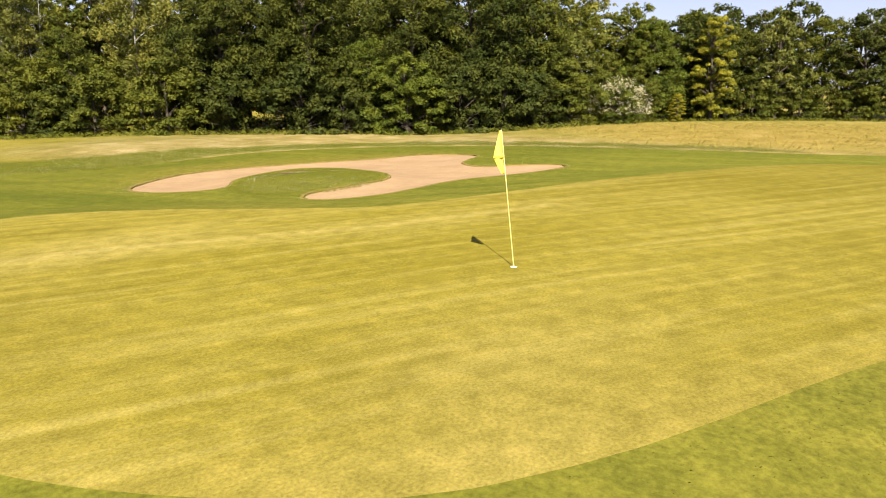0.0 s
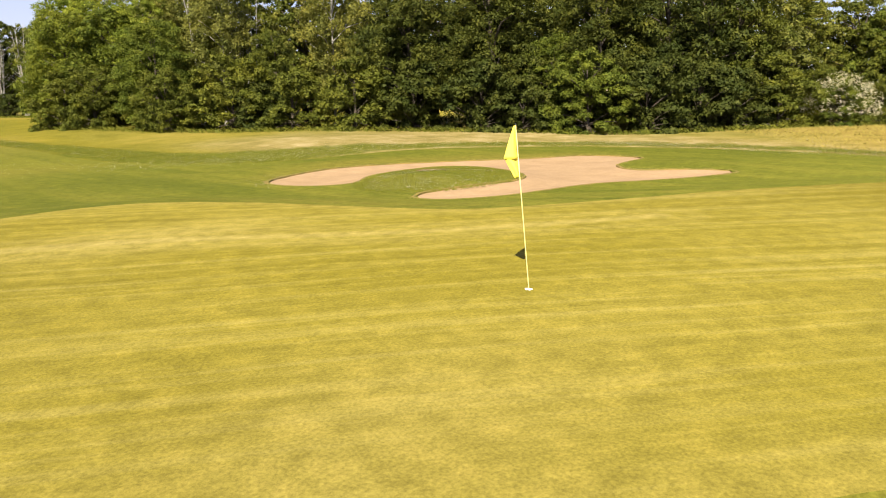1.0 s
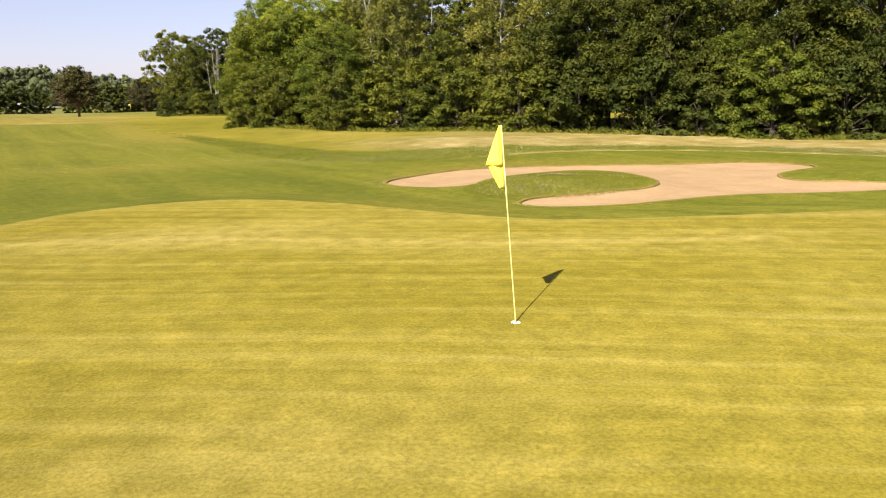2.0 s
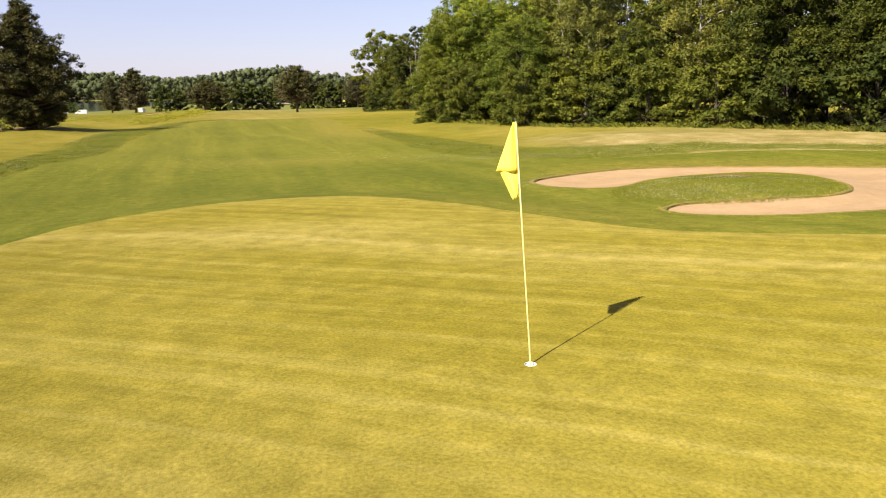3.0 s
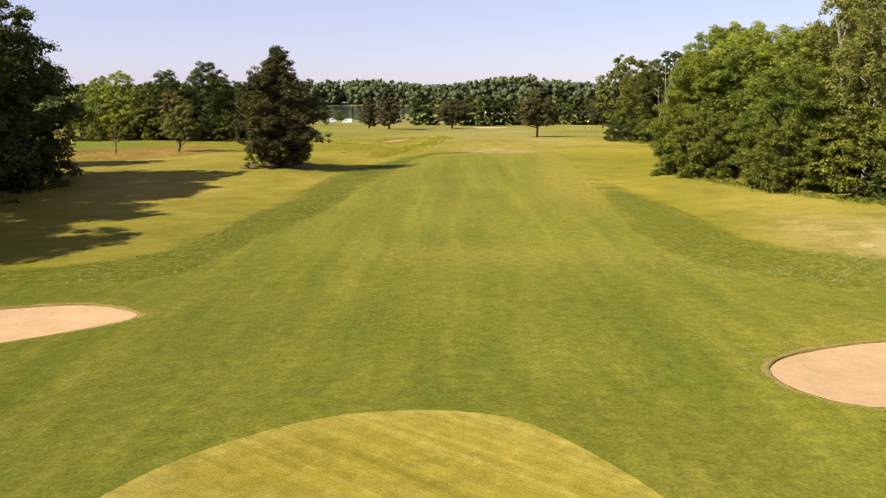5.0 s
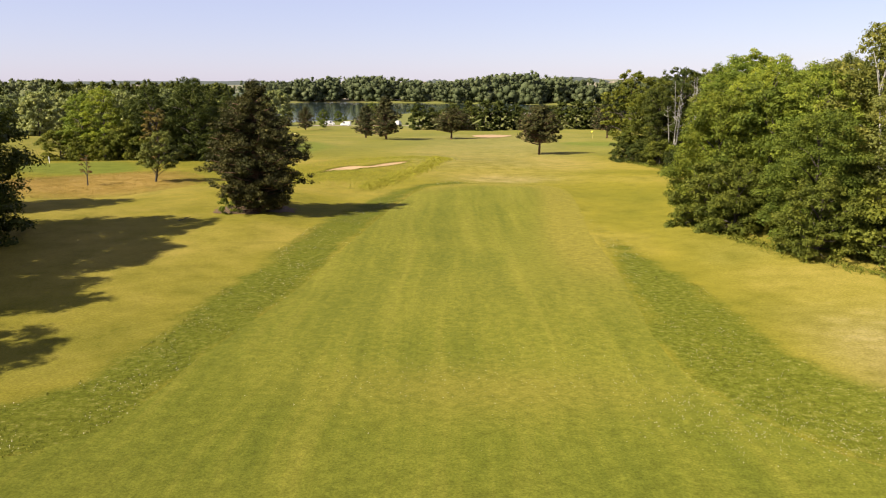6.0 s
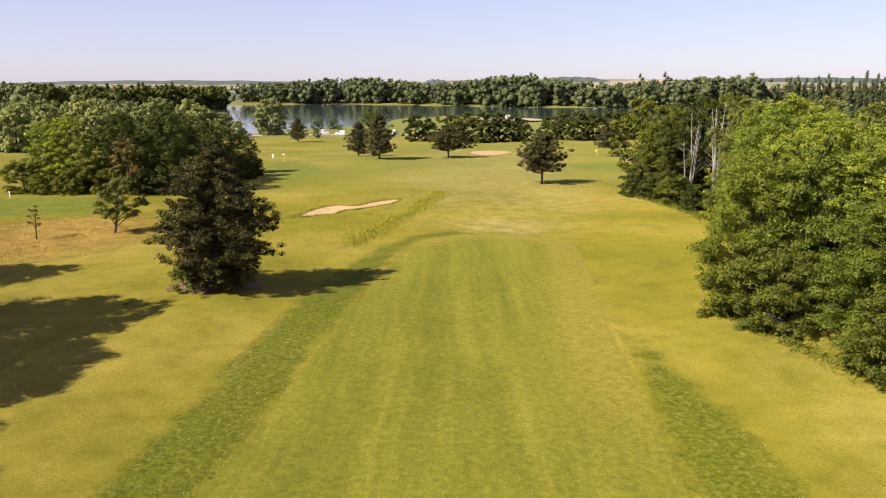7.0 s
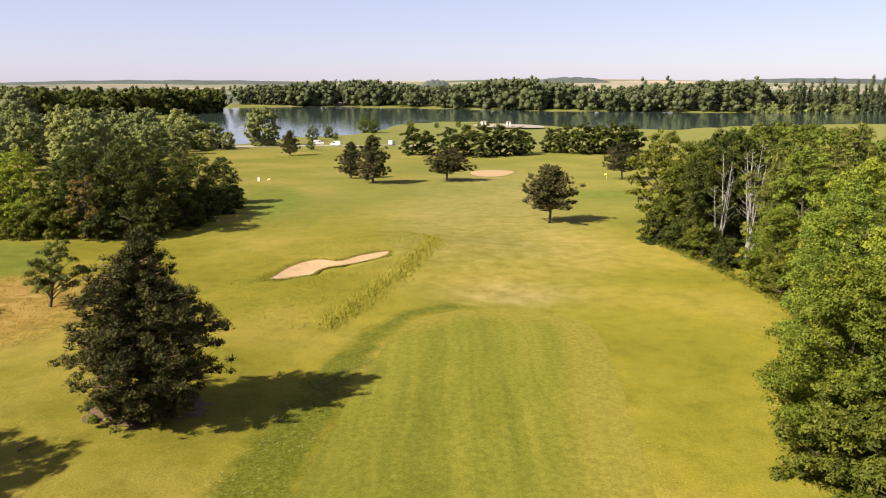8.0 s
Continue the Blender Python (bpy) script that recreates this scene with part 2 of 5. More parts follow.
def tube(points, radii, sides=7):
    """Vertices and faces of a tapered tube along points."""
    verts, faces = [], []
    for i, p in enumerate(points):
        p = Vector(p)
        d = Vector(points[min(i + 1, len(points) - 1)]) - Vector(points[max(i - 1, 0)])
        q = d.to_track_quat("Z", "Y")
        for k in range(sides):
            a = 2 * math.pi * k / sides
            verts.append(p + q @ Vector((math.cos(a) * radii[i], math.sin(a) * radii[i], 0)))
    for i in range(len(points) - 1):
        for k in range(sides):
            a, b = i * sides + k, i * sides + (k + 1) % sides
            faces.append((a, b, b + sides, a + sides))
    n = len(verts)
    faces.append(tuple(range(n - sides, n)))
    return verts, faces


def joined(pieces):
    verts, faces = [], []
    for v, f in pieces:
        n = len(verts)
        verts += v
        faces += [tuple(i + n for i in g) for g in f]
    return verts, faces


def outline(points, closed=True, step=6):
    """A smooth closed curve through a few plan points."""
    p = np.array(points, float)
    n = len(p)
    out = []
    for i in range(n):
        a, b, c, d = p[i - 1], p[i], p[(i + 1) % n], p[(i + 2) % n]
        for k in range(step):
            t = k / step
            out.append(0.5 * (2 * b + (c - a) * t + (2 * a - 5 * b + 4 * c - d) * t * t + (3 * b - a - 3 * c + d) * t ** 3))
    return np.array(out)


def signed(curve, x, y):
    """Distance to a closed curve, negative inside."""
    x, y = np.asarray(x, float), np.asarray(y, float)
    best = np.full(x.shape, 1e9)
    inside = np.zeros(x.shape, bool)
    for (ax, ay), (bx, by) in zip(curve, np.roll(curve, -1, 0)):
        dx, dy = bx - ax, by - ay
        t = np.clip(((x - ax) * dx + (y - ay) * dy) / max(dx * dx + dy * dy, 1e-9), 0, 1)
        best = np.minimum(best, np.hypot(x - ax - t * dx, y - ay - t * dy))
        if ay != by:
            inside ^= ((ay > y) != (by > y)) & (x < (bx - ax) * (y - ay) / (by - ay) + ax)
    return np.where(inside, -best, best)


def step01(v, a, b):
    t = np.clip((v - a) / (b - a), 0, 1)
    return t * t * (3 - 2 * t)


# ---- the plan of the ground ----
GREEN = outline([(-6.6, -1.3), (-5.5, -2.5), (-4.2, -3.4), (-1.8, -4.9), (2.5, -8.2), (8, -11.3), (15, -12), (20, -10), (21.5, -6.5), (20.0, -3.2), (13.5, 1.3),
                 (8.7, 3.5), (6.3, 4.6), (4.8, 5.6), (3.7, 7.5), (2.5, 10.0), (1.0, 12.0), (-0.4, 12.6), (-2.2, 12.5), (-3.7, 11.8), (-5.2, 10.4), (-6.2, 8.6), (-7.0, 6.6), (-7.5, 4.0), (-7.4, 1.0)])
BUNKER_A = outline([(7.38, 16.8), (8.9, 18.0), (11.8, 18.9), (14.9, 18.5), (17.8, 16.9), (20.7, 15.2), (23.7, 14.0), (24.1, 11.2), (21.5, 10.4), (19.7, 9.9), (18.8, 8.4),
                    (20.5, 5.4), (18.6, 5.5), (16.1, 6.5), (14.0, 7.5), (11.6, 7.8), (9.6, 8.0), (8.0, 8.7), (7.6, 9.5), (8.7, 10.3), (11.0, 10.0), (12.8, 9.8), (14.4,
                    10.7), (15.6, 12.5), (16.2, 14.5), (15.3, 15.9), (13.2, 15.9), (10.7, 15.2), (9.1, 14.1), (7.9, 14.4), (7.18, 15.5)])
BUNKER_B = outline([(-10.8, 20.8), (-12.0, 22.0), (-13.6, 22.4), (-15.4, 21.9), (-17.2, 20.9), (-18.6, 18.6), (-18.2, 16.4), (-16.0, 15.9), (-14.2, 17.2), (-12.2, 18.9)])
BUNKER_C = outline([(-21.0, 103.6), (-20.2, 109.6), (-17.9, 112.4), (-15.0, 111.2), (-12.8, 113.6), (-9.8, 115.0), (-10.4, 112.2), (-13.6, 109.4), (-16.2, 107.7), (-17.0, 104.2), (-18.6, 102.1)])
BUNKER_D = outline([(-0.4, 224), (3, 230), (9, 231), (11, 225), (7, 214), (1.5, 214)])
FAIRWAY = outline([(-14.4, 25.4), (-12.5, 26.6), (-11.3, 29.4), (-10.9, 35), (-10.1, 43), (-9.3, 53.0), (-8.4, 62.3), (-7.8, 71), (-7.0, 81), (-5.4, 89.0), (-0.9, 93.6), (4.5, 93.4), (8.5, 92.0), (10.4, 88), (10.4, 79),
                   (9.9, 70), (9.4, 63), (9.3, 55), (9.1, 48.8), (8.7, 42.2), (8.4, 37), (9.0, 31.8), (11.8, 26.4), (17, 24.5), (24, 22.2), (29, 17), (31, 8.5), (30.5, -2), (31, -10), (28, -20), (14, -22), (-2, -17),
                   (-14, -12), (-22, -2), (-27, 10), (-27.5, 18), (-24, 22.6), (-19, 24.6)])
LAKE = outline([(-112, 372), (-100, 420), (-70, 452), (-56, 500), (-52, 570), (-30, 606), (5, 610), (40, 560), (90, 542), (120, 510), (190, 560), (320, 600), (520, 650), (640, 760), (480, 860), (260, 850),
                (150, 890), (60, 905), (-50, 990), (-170, 1060), (-290, 1040), (-400, 930), (-330, 800), (-260, 690), (-210, 560), (-165, 440)])
FESCUE_A = outline([(-5.0, 126.5), (-4.6, 119), (-6.0, 112.2), (-9.0, 97), (-12.7, 85.5), (-18, 87), (-24, 96), (-27, 106), (-26, 118), (-20, 128), (-13, 132), (-8, 131)])
FESCUE_B = outline([(-40, 77), (-35, 80), (-31.5, 88), (-34, 98), (-41, 106), (-52, 104), (-60, 96), (-58, 84), (-50, 78)])
GREEN_B = outline([(-31, 142), (-29, 154), (-30, 168), (-36, 181), (-44, 183), (-46, 172), (-40, 157), (-36, 146), (-33, 140)])
GREEN_C = outline([(19, 172), (28, 167), (36, 171), (38, 180), (31, 186), (21, 183)])
GREEN_D = outline([(-47, 105), (-47, 112), (-53, 120), (-62, 123), (-74, 121), (-80, 112), (-66, 105), (-55, 103)])
FESCUE_C = outline([(33, 4), (40, 10.5), (49.5, 18.0), (57, 13.5), (62, 9), (66, 1), (66, -14), (52, -24), (38, -20), (34, -8)])
BELT_W = outline([(-14.4, 25.2), (-12.4, 26.4), (-11.2, 29.2), (-10.8, 35), (-10.0, 43), (-9.2, 53.0), (-8.3, 62.3), (-7.7, 71), (-6.9, 81), (-5.3, 89.2), (-1.0, 94.0), (1.5, 95.2), (-2, 96.4), (-7.0, 92), (-10.6, 83), (-12.0, 72), (-13.0, 63), (-13.6, 54), (-14.0, 44), (-13.9, 36.6), (-14.8, 31),
                  (-18, 28.2), (-24, 26.6), (-31, 25), (-32, 20), (-27, 18.5), (-23, 22.8)])
BELT_E = outline([(9.0, 31.8), (8.5, 37), (8.8, 42.2), (9.2, 48.8), (9.4, 55), (9.5, 63), (10.0, 70), (10.6, 76), (11.2, 70), (11.2, 63), (12.3, 54), (13.2, 47.7), (13.4, 42), (13.4, 37), (15.0, 32.0), (20, 28.5), (28, 25), (33, 20), (35, 10), (34, -2), (30.5, -4), (31, 8.5), (29, 17), (24, 22), (17, 24.3), (11.8, 26.3)])
WORN = [(-6.0, 9.0), (-4.6, 8.6), (-3.4, 8.3), (-2.2, 7.7), (-1.4, 7.2), (-0.7, 6.6), (-0.1, 6.1), (1.0, 5.1), (2.1, 4.2), (4.2, 2.9), (7, 1.6)]
PROFILE_Y = (-80, 0, 10, 17, 23, 50, 90, 115, 142, 170, 204, 260, 354, 400, 700, 1500, 2500, 4500)
PROFILE_Z = (-0.6, -0.5, -0.58, -0.69, -0.95, -1.3, -1.3, -1.5, -2.0, -2.45, -3.05, -5.2, -7.3, -8.1, -8.2, -4.0, 8.0, 46.0)
LAKE_Z = -8.6


def height(x, y):
    """The lie of the land."""
    x, y = np.asarray(x, float), np.asarray(y, float)
    z = np.interp(y, PROFILE_Y, PROFILE_Z)
    near = (np.abs(x - 7) < 24) & (np.abs(y) < 24)
    if near.any():
        z[near] += 0.42 * (1 - step01(signed(GREEN, x[near], y[near]), -0.5, 5.0))
    z = z + 0.18 * np.sin(x * 0.21 + 0.7) * np.sin(y * 0.17) * step01(y, 24, 40)
    z = z + 0.22 * np.exp(-((x - 12.2) ** 2 + (y - 12.3) ** 2) / 6.0) + 0.22 * np.exp(-((x - 21.5) ** 2 + (y - 7.7) ** 2) / 4.0)
    z = z + 0.55 * np.exp(-((x + 17.5) ** 2 / 30 + (y - 101.5) ** 2 / 7)) + 0.8 * np.exp(-((x + 8) ** 2 + (y - 119) ** 2) / 90.0) + 0.22 * np.exp(-((x - 13) ** 2 / 60 + (y - 21.0) ** 2 / 4.0))
    z = z + 0.5 * np.exp(-((x - 50) ** 2 / 160 + (y - 0) ** 2 / 220))
    z = z + 0.08 * np.exp(-(x ** 2 + y ** 2) / 18.0)
    z = z + 0.5 * step01(x, 13, 22) * step01(y, 14, 34) * (1 - step01(y, 88, 118))
    tall_grass = (np.abs(x + 16) < 16) & (np.abs(y - 108) < 28)
    if tall_grass.any():
        z[tall_grass] += 0.24 * (1 - step01(signed(FESCUE_A, x[tall_grass], y[tall_grass]), -1.3, 0.2)) * step01(x[tall_grass], -24, -12)
    z = z + 0.5 * step01(-x, 13, 19) * step01(y, 48, 66) * (1 - step01(y, 80, 106))
    wet = y > 330
    if wet.any():
        z[wet] -= 2.6 * (1 - step01(signed(LAKE, x[wet], y[wet]), -14, 3))
    return z


def hz(x, y):
    return float(height(np.array([x]), np.array([y]))[0])


def sheet(name, field, bounds, cell, lift, material, label, category="", skip=None):
    """A sheet that follows the land wherever field(x, y) is negative, with a clean cut outline."""
    x0, y0, x1, y1 = bounds
    xs = np.arange(math.floor(x0 / cell), math.ceil(x1 / cell) + 1) * cell
    ys = np.arange(math.floor(y0 / cell), math.ceil(y1 / cell) + 1) * cell
    gx, gy = np.meshgrid(xs, ys, indexing="ij")
    f = field(gx, gy)
    pts, faces, index = [], [], {}

    def vert(key, p):
        if key not in index:
            index[key] = len(pts)
            pts.append(p)
        return index[key]

    for i in range(len(xs) - 1):
        for j in range(len(ys) - 1):
            ring = ((i, j), (i + 1, j), (i + 1, j + 1), (i, j + 1))
            vals = [f[r] for r in ring]
            if min(vals) >= 0 or (skip and skip(xs[i], ys[j])):
                continue
            face = []
            for k in range(4):
                a, b, va, vb = ring[k], ring[(k + 1) % 4], vals[k], vals[(k + 1) % 4]
                if va < 0:
                    face.append(vert(a, (gx[a], gy[a])))
                if (va < 0) != (vb < 0):
                    t = va / (va - vb)
                    key = (min(a, b), max(a, b))
                    face.append(vert(key, (gx[a] + t * (gx[b] - gx[a]), gy[a] + t * (gy[b] - gy[a]))))
            if len(face) > 2:
                faces.append(tuple(face))
    p = np.array(pts)
    z = lift(p[:, 0], p[:, 1])
    ob = new(name, mesh_of(name, np.column_stack([p, z]), faces, material))
    return tagged(ob, label, category, "", "structure")


def around(curve, pad):
    return (*(curve.min(0) - pad), *(curve.max(0) + pad))


# ---- the ground sheet ----
def stretch(lo, hi, cell, low_end, high_end, growth=1.16):
    mid = list(np.arange(lo, hi + cell, cell))
    d, v = cell, lo
    while v > low_end:
        d *= growth
        v -= d
        mid.insert(0, v)
    d, v = cell, mid[-1]
    while v < high_end:
        d *= growth
        v += d
        mid.append(v)
    return np.array(mid)


def build_ground():
    xs, ys = stretch(-62, 66, 1.0, -4200, 4200, 1.11), stretch(-26, 136, 1.0, -900, 4700, 1.06)
    gx, gy = np.meshgrid(xs, ys, indexing="ij")
    x, y = gx.ravel(), gy.ravel()
    fair = signed(FAIRWAY, x, y)
    z = height(x, y)
    mown = np.minimum(fair, signed(GREEN, x, y))
    z = z - 0.10 * (1 - step01(mown, -1.6, -0.3)) - 0.9 * (mown < -2.5)
    for b in (BUNKER_C,):
        z = z - 1.2 * (signed(b, x, y) < 0.3)
    z = z - 0.008
    far = np.hypot(x, y)
    z = z + step01(far, 1500, 4200) * (6 + 7 * np.sin(x * 0.0011 + 1.0) + 5 * np.sin(x * 0.0029))
    n = len(ys)
    faces = [(i * n + j, (i + 1) * n + j, (i + 1) * n + j + 1, i * n + j + 1) for i in range(len(xs) - 1) for j in range(n - 1)]
    me = mesh_of("ground", np.column_stack([x, y, z]), faces, ROUGH)
    for name, values in (("edge", np.clip(np.minimum(signed(BELT_W, x, y), signed(BELT_E, x, y)) + 0.6 * step01(y, 42, 75) + 0.6 * step01(x, 0, 8) * step01(y, 46, 64) + 0.9 * step01(x, 14, 20) * (1 - step01(y, 24, 29)), -0.9, 20)), ("farmland", step01(y, 1000, 1150)),
                         ("straw", np.clip(0.75 * step01(x, 13, 18) * (1 - step01(y, 30, 46)) * (1 - 0.65 * step01(x - 0.4 * y, 30, 36)) + 0.10 * step01(x, 13, 18) * step01(y, 30, 46) * (1 - step01(y, 56, 72)) + 0.3 * step01(y, 98, 120) * (1 - step01(y, 220, 260)) * (1 - step01(np.abs(x - 3), 8, 20)) + 0.06 * step01(-x, 10, 16) * step01(y, 26, 34) * (1 - step01(y, 62, 84)) * (1 - step01(-x, 40, 60)) + 0.55 * np.exp(-((x - 4) ** 2 / 45 + (y - 100) ** 2 / 22)), 0, 0.9)),
                         ("rust", 0.95 * (1 - step01(signed(FESCUE_B, x, y), -7, 1.5)) + 0.4 * (1 - step01(signed(FESCUE_C, x, y), -6, 1))),
                         ("mown", 0.8 * (1 - step01(np.minimum(np.minimum(signed(GREEN_B, x, y), signed(GREEN_C, x, y)), signed(GREEN_D, x, y)), -3.5, 1.0))),
                         ("meadow", 0.45 * step01(y, 108, 170) * (1 - 0.3 * step01(np.abs(x - 3), 25, 60)) + 0.45 * step01(y, 300, 372) - 0.9 * step01(y, 1000, 1150))):
        me.attributes.new(name, "FLOAT", "POINT").data.foreach_set("value", values.astype(np.float32))
    tagged(new("ground", me), "dry yellowish rough grass with clover patches", "grass", "", "structure")


build_ground()


def mown(x, y):
    rag = 0.05 * np.sin(x * 7.1 + 3 * np.sin(y * 2.3)) * np.sin(y * 6.3 + x)
    f = np.maximum(signed(FAIRWAY, x, y) + rag * 2, 0.05 - signed(GREEN, x, y))
    for b in (BUNKER_A, BUNKER_B):
        f = np.maximum(f, 0.0 - signed(b, x, y))
    return f


fairway = sheet("fairway", mown, around(FAIRWAY, 1), 0.5, lambda x, y: height(x, y) + 0.003 + 0.009 * step01(signed(FAIRWAY, x, y), 0, -0.6), FAIRWAY_TURF, "closely mown green fairway with lengthwise mowing lines", "fairway")
flat = np.zeros(3 * len(fairway.data.vertices))
fairway.data.vertices.foreach_get("co", flat)
fx, fy = flat[0::3], flat[1::3]
fair_edge = signed(FAIRWAY, fx, fy)
dryness = step01(fair_edge, -4.5, -0.4) * np.clip(step01(fx, 2, 6) * step01(fy, 44, 60) + 0.8 * step01(fy, 84, 91), 0, 1) + step01(fx - 4.6 - (fy - 62) * 0.10, -2.0, 3.5) * step01(fy, 34, 62) * 0.5 + 0.20 * step01(fy, 26, 46) + 0.85 * (1 - step01(signed(BUNKER_A, fx, fy), 0.3, 2.0)) * step01(fy + 0.35 * fx, 19.5, 22) + 0.7 * (1 - step01(signed(BUNKER_B, fx, fy), 0.2, 1.0)) * step01(fy, 19, 21) + 0.35 * step01(-fy, 0.5, 3.5) * (1 - step01(fx, 1, 7)) + 1.0 * np.exp(-((fx - 18) ** 2 / 34 + (fy - 19.4 + 0.45 * (fx - 15)) ** 2 / 2.4)) + 0.6 * np.exp(-((signed(GREEN, fx, fy) - 1.0) / 0.2) ** 2) * step01(fx, -0.5, 2.5) * step01(fy, 2, 4) + 0.6 * np.exp(-((fx - 1) ** 2 / 40 + (fy - 31.5) ** 2 / 6)) + 0.45 * np.exp(-((fx - 4.2) ** 2 / 9 + (fy - 8.6) ** 2 / 9))
fairway.data.attributes.new("deeper", "FLOAT", "POINT").data.foreach_set("value", (0.30 * step01(fy, 0, 9) * (1 - step01(fy, 20, 36))).astype(np.float32))
fairway.data.attributes.new("dry", "FLOAT", "POINT").data.foreach_set("value", np.clip(dryness, 0, 1.0).astype(np.float32))
sheet("putting_green", lambda x, y: signed(GREEN, x, y) - 0.1 + 0.04 * np.sin(x * 5.3 + 2 * np.sin(y * 3.1)) * np.sin(y * 4.7 + x), around(GREEN, 1), 0.25, lambda x, y: height(x, y) + 0.008 * step01(signed(GREEN, x, y), 0, -0.3) + 0.01,
      GREEN_TURF, "smooth yellow-green putting green, very short turf", "putting green", lambda x, y: -0.26 < x < 0.2 and -0.26 < y < 0.2)
green = bpy.data.objects["putting_green"]
flat = np.zeros(3 * len(green.data.vertices))
green.data.vertices.foreach_get("co", flat)
gx, gy = flat[0::3], flat[1::3]
track = np.full(gx.shape, 1e9)
for (ax, ay), (bx, by) in zip(WORN, WORN[1:]):
    t = np.clip(((gx - ax) * (bx - ax) + (gy - ay) * (by - ay)) / ((bx - ax) ** 2 + (by - ay) ** 2), 0, 1)
    track = np.minimum(track, np.hypot(gx - ax - t * (bx - ax), gy - ay - t * (by - ay)))
bleach = 0.50 * np.exp(-(track / 0.22) ** 2) + 0.16 * np.exp(-((track - 0.75) / 0.25) ** 2) + 0.12 * step01(signed(GREEN, gx, gy), -1.0, -0.1) + 0.26 * np.exp(-((gx + 4.2) ** 2 / 7 + (gy + 1.6) ** 2 / 2.5)) + 0.2 * np.exp(-((gx + 1.2) ** 2 / 9 + (gy - 7.6) ** 2 / 1.6))
# soft areas where the green's colour goes darker
deeper_patch = 0.18 * np.exp(-((gx + 2.9) ** 2 / 5 + (gy + 2.3) ** 2 / 2.2)) + 0.28 * step01(gx + 0.5 * gy, 5, 14) + 0.22 * np.exp(-((gx + 4.5) ** 2 / 1.6 + (gy - 0.1) ** 2 / 2.0)) + 0.3 * np.exp(-((gx + 5.6) ** 2 / 2 + (gy - 5.5) ** 2 / 8))
green.data.attributes.new("deeper", "FLOAT", "POINT").data.foreach_set("value", deeper_patch.astype(np.float32))
green.data.attributes.new("dry", "FLOAT", "POINT").data.foreach_set("value", np.clip(bleach, 0, 1).astype(np.float32))


def bunker(curve, cell, drop, label, flat=False):
    """Sand in a hollow, with a turf lip round it."""
    def floor_z(x, y):
        d = -signed(curve, x, y)
        return height(x, y) + 0.08 if flat else height(x, y) - 0.03 - drop * step01(d, -0.1, 1.8)
    ob = sheet("bunker", lambda x, y: signed(curve, x, y) - 0.12, around(curve, 1), cell, floor_z, SAND, label, "bunker")
    ob["kind"] = "structure"
    if flat:
        return ob
    n = len(curve)
    z = height(curve[:, 0], curve[:, 1])
    c = curve.mean(0)
    nxt, prv = np.roll(curve, -1, 0), np.roll(curve, 1, 0)
    t = nxt - prv
    t /= np.maximum(np.hypot(t[:, 0], t[:, 1]), 1e-6)[:, None]
    side = np.column_stack([t[:, 1], -t[:, 0]])
    if signed(curve, curve[:1, 0] + side[:1, 0] * 0.05, curve[:1, 1] + side[:1, 1] * 0.05)[0] < 0:
        side = -side
    rings = []
    ragged = (0.75 + 0.45 * np.sin(np.arange(n) * 1.9) * np.sin(np.arange(n) * 0.63 + 1))[:, None]
    for out, up in ((0.24, 0.006), (0.11, 0.018), (0.01, 0.013), (-0.035, -0.02), (0.0, -0.10)):
        rings.append(np.column_stack([curve + side * out * ragged, z + up]))
    verts = np.concatenate(rings)
    faces = [(r * n + i, r * n + (i + 1) % n, (r + 1) * n + (i + 1) % n, (r + 1) * n + i) for r in range(4) for i in range(n)]
    part("lip", mesh_of("lip", verts, faces, LIP), LIP, ob, "rounded lip of browned turf")
    return ob


bunker(BUNKER_A, 0.35, 0.10, "winding bunker of pale pink-beige raked sand")
bunker(BUNKER_B, 0.35, 0.10, "rounded bunker of pale beige sand")
bunker(BUNKER_C, 0.6, 0.2, "narrow sand bunker amid tall dry grass")
bunker(BUNKER_D, 1.2, 0.3, "far sand bunker of pinkish sand", True)

# ---- lake ----
lx = outline([tuple(p) for p in LAKE[::6]], step=4)
lake_mesh = bmesh.new()
lake_verts = [lake_mesh.verts.new((p[0], p[1], LAKE_Z)) for p in lx]
lake_mesh.faces.new(lake_verts)
bmesh.ops.triangulate(lake_mesh, faces=lake_mesh.faces[:])
lake = new("water", bpy.data.meshes.new("water"))
lake_mesh.to_mesh(lake.data)
lake_mesh.free()
lake.data.materials.append(WATER)
tagged(lake, "calm grey-blue lake mirroring the far trees", "lake", "", "structure")

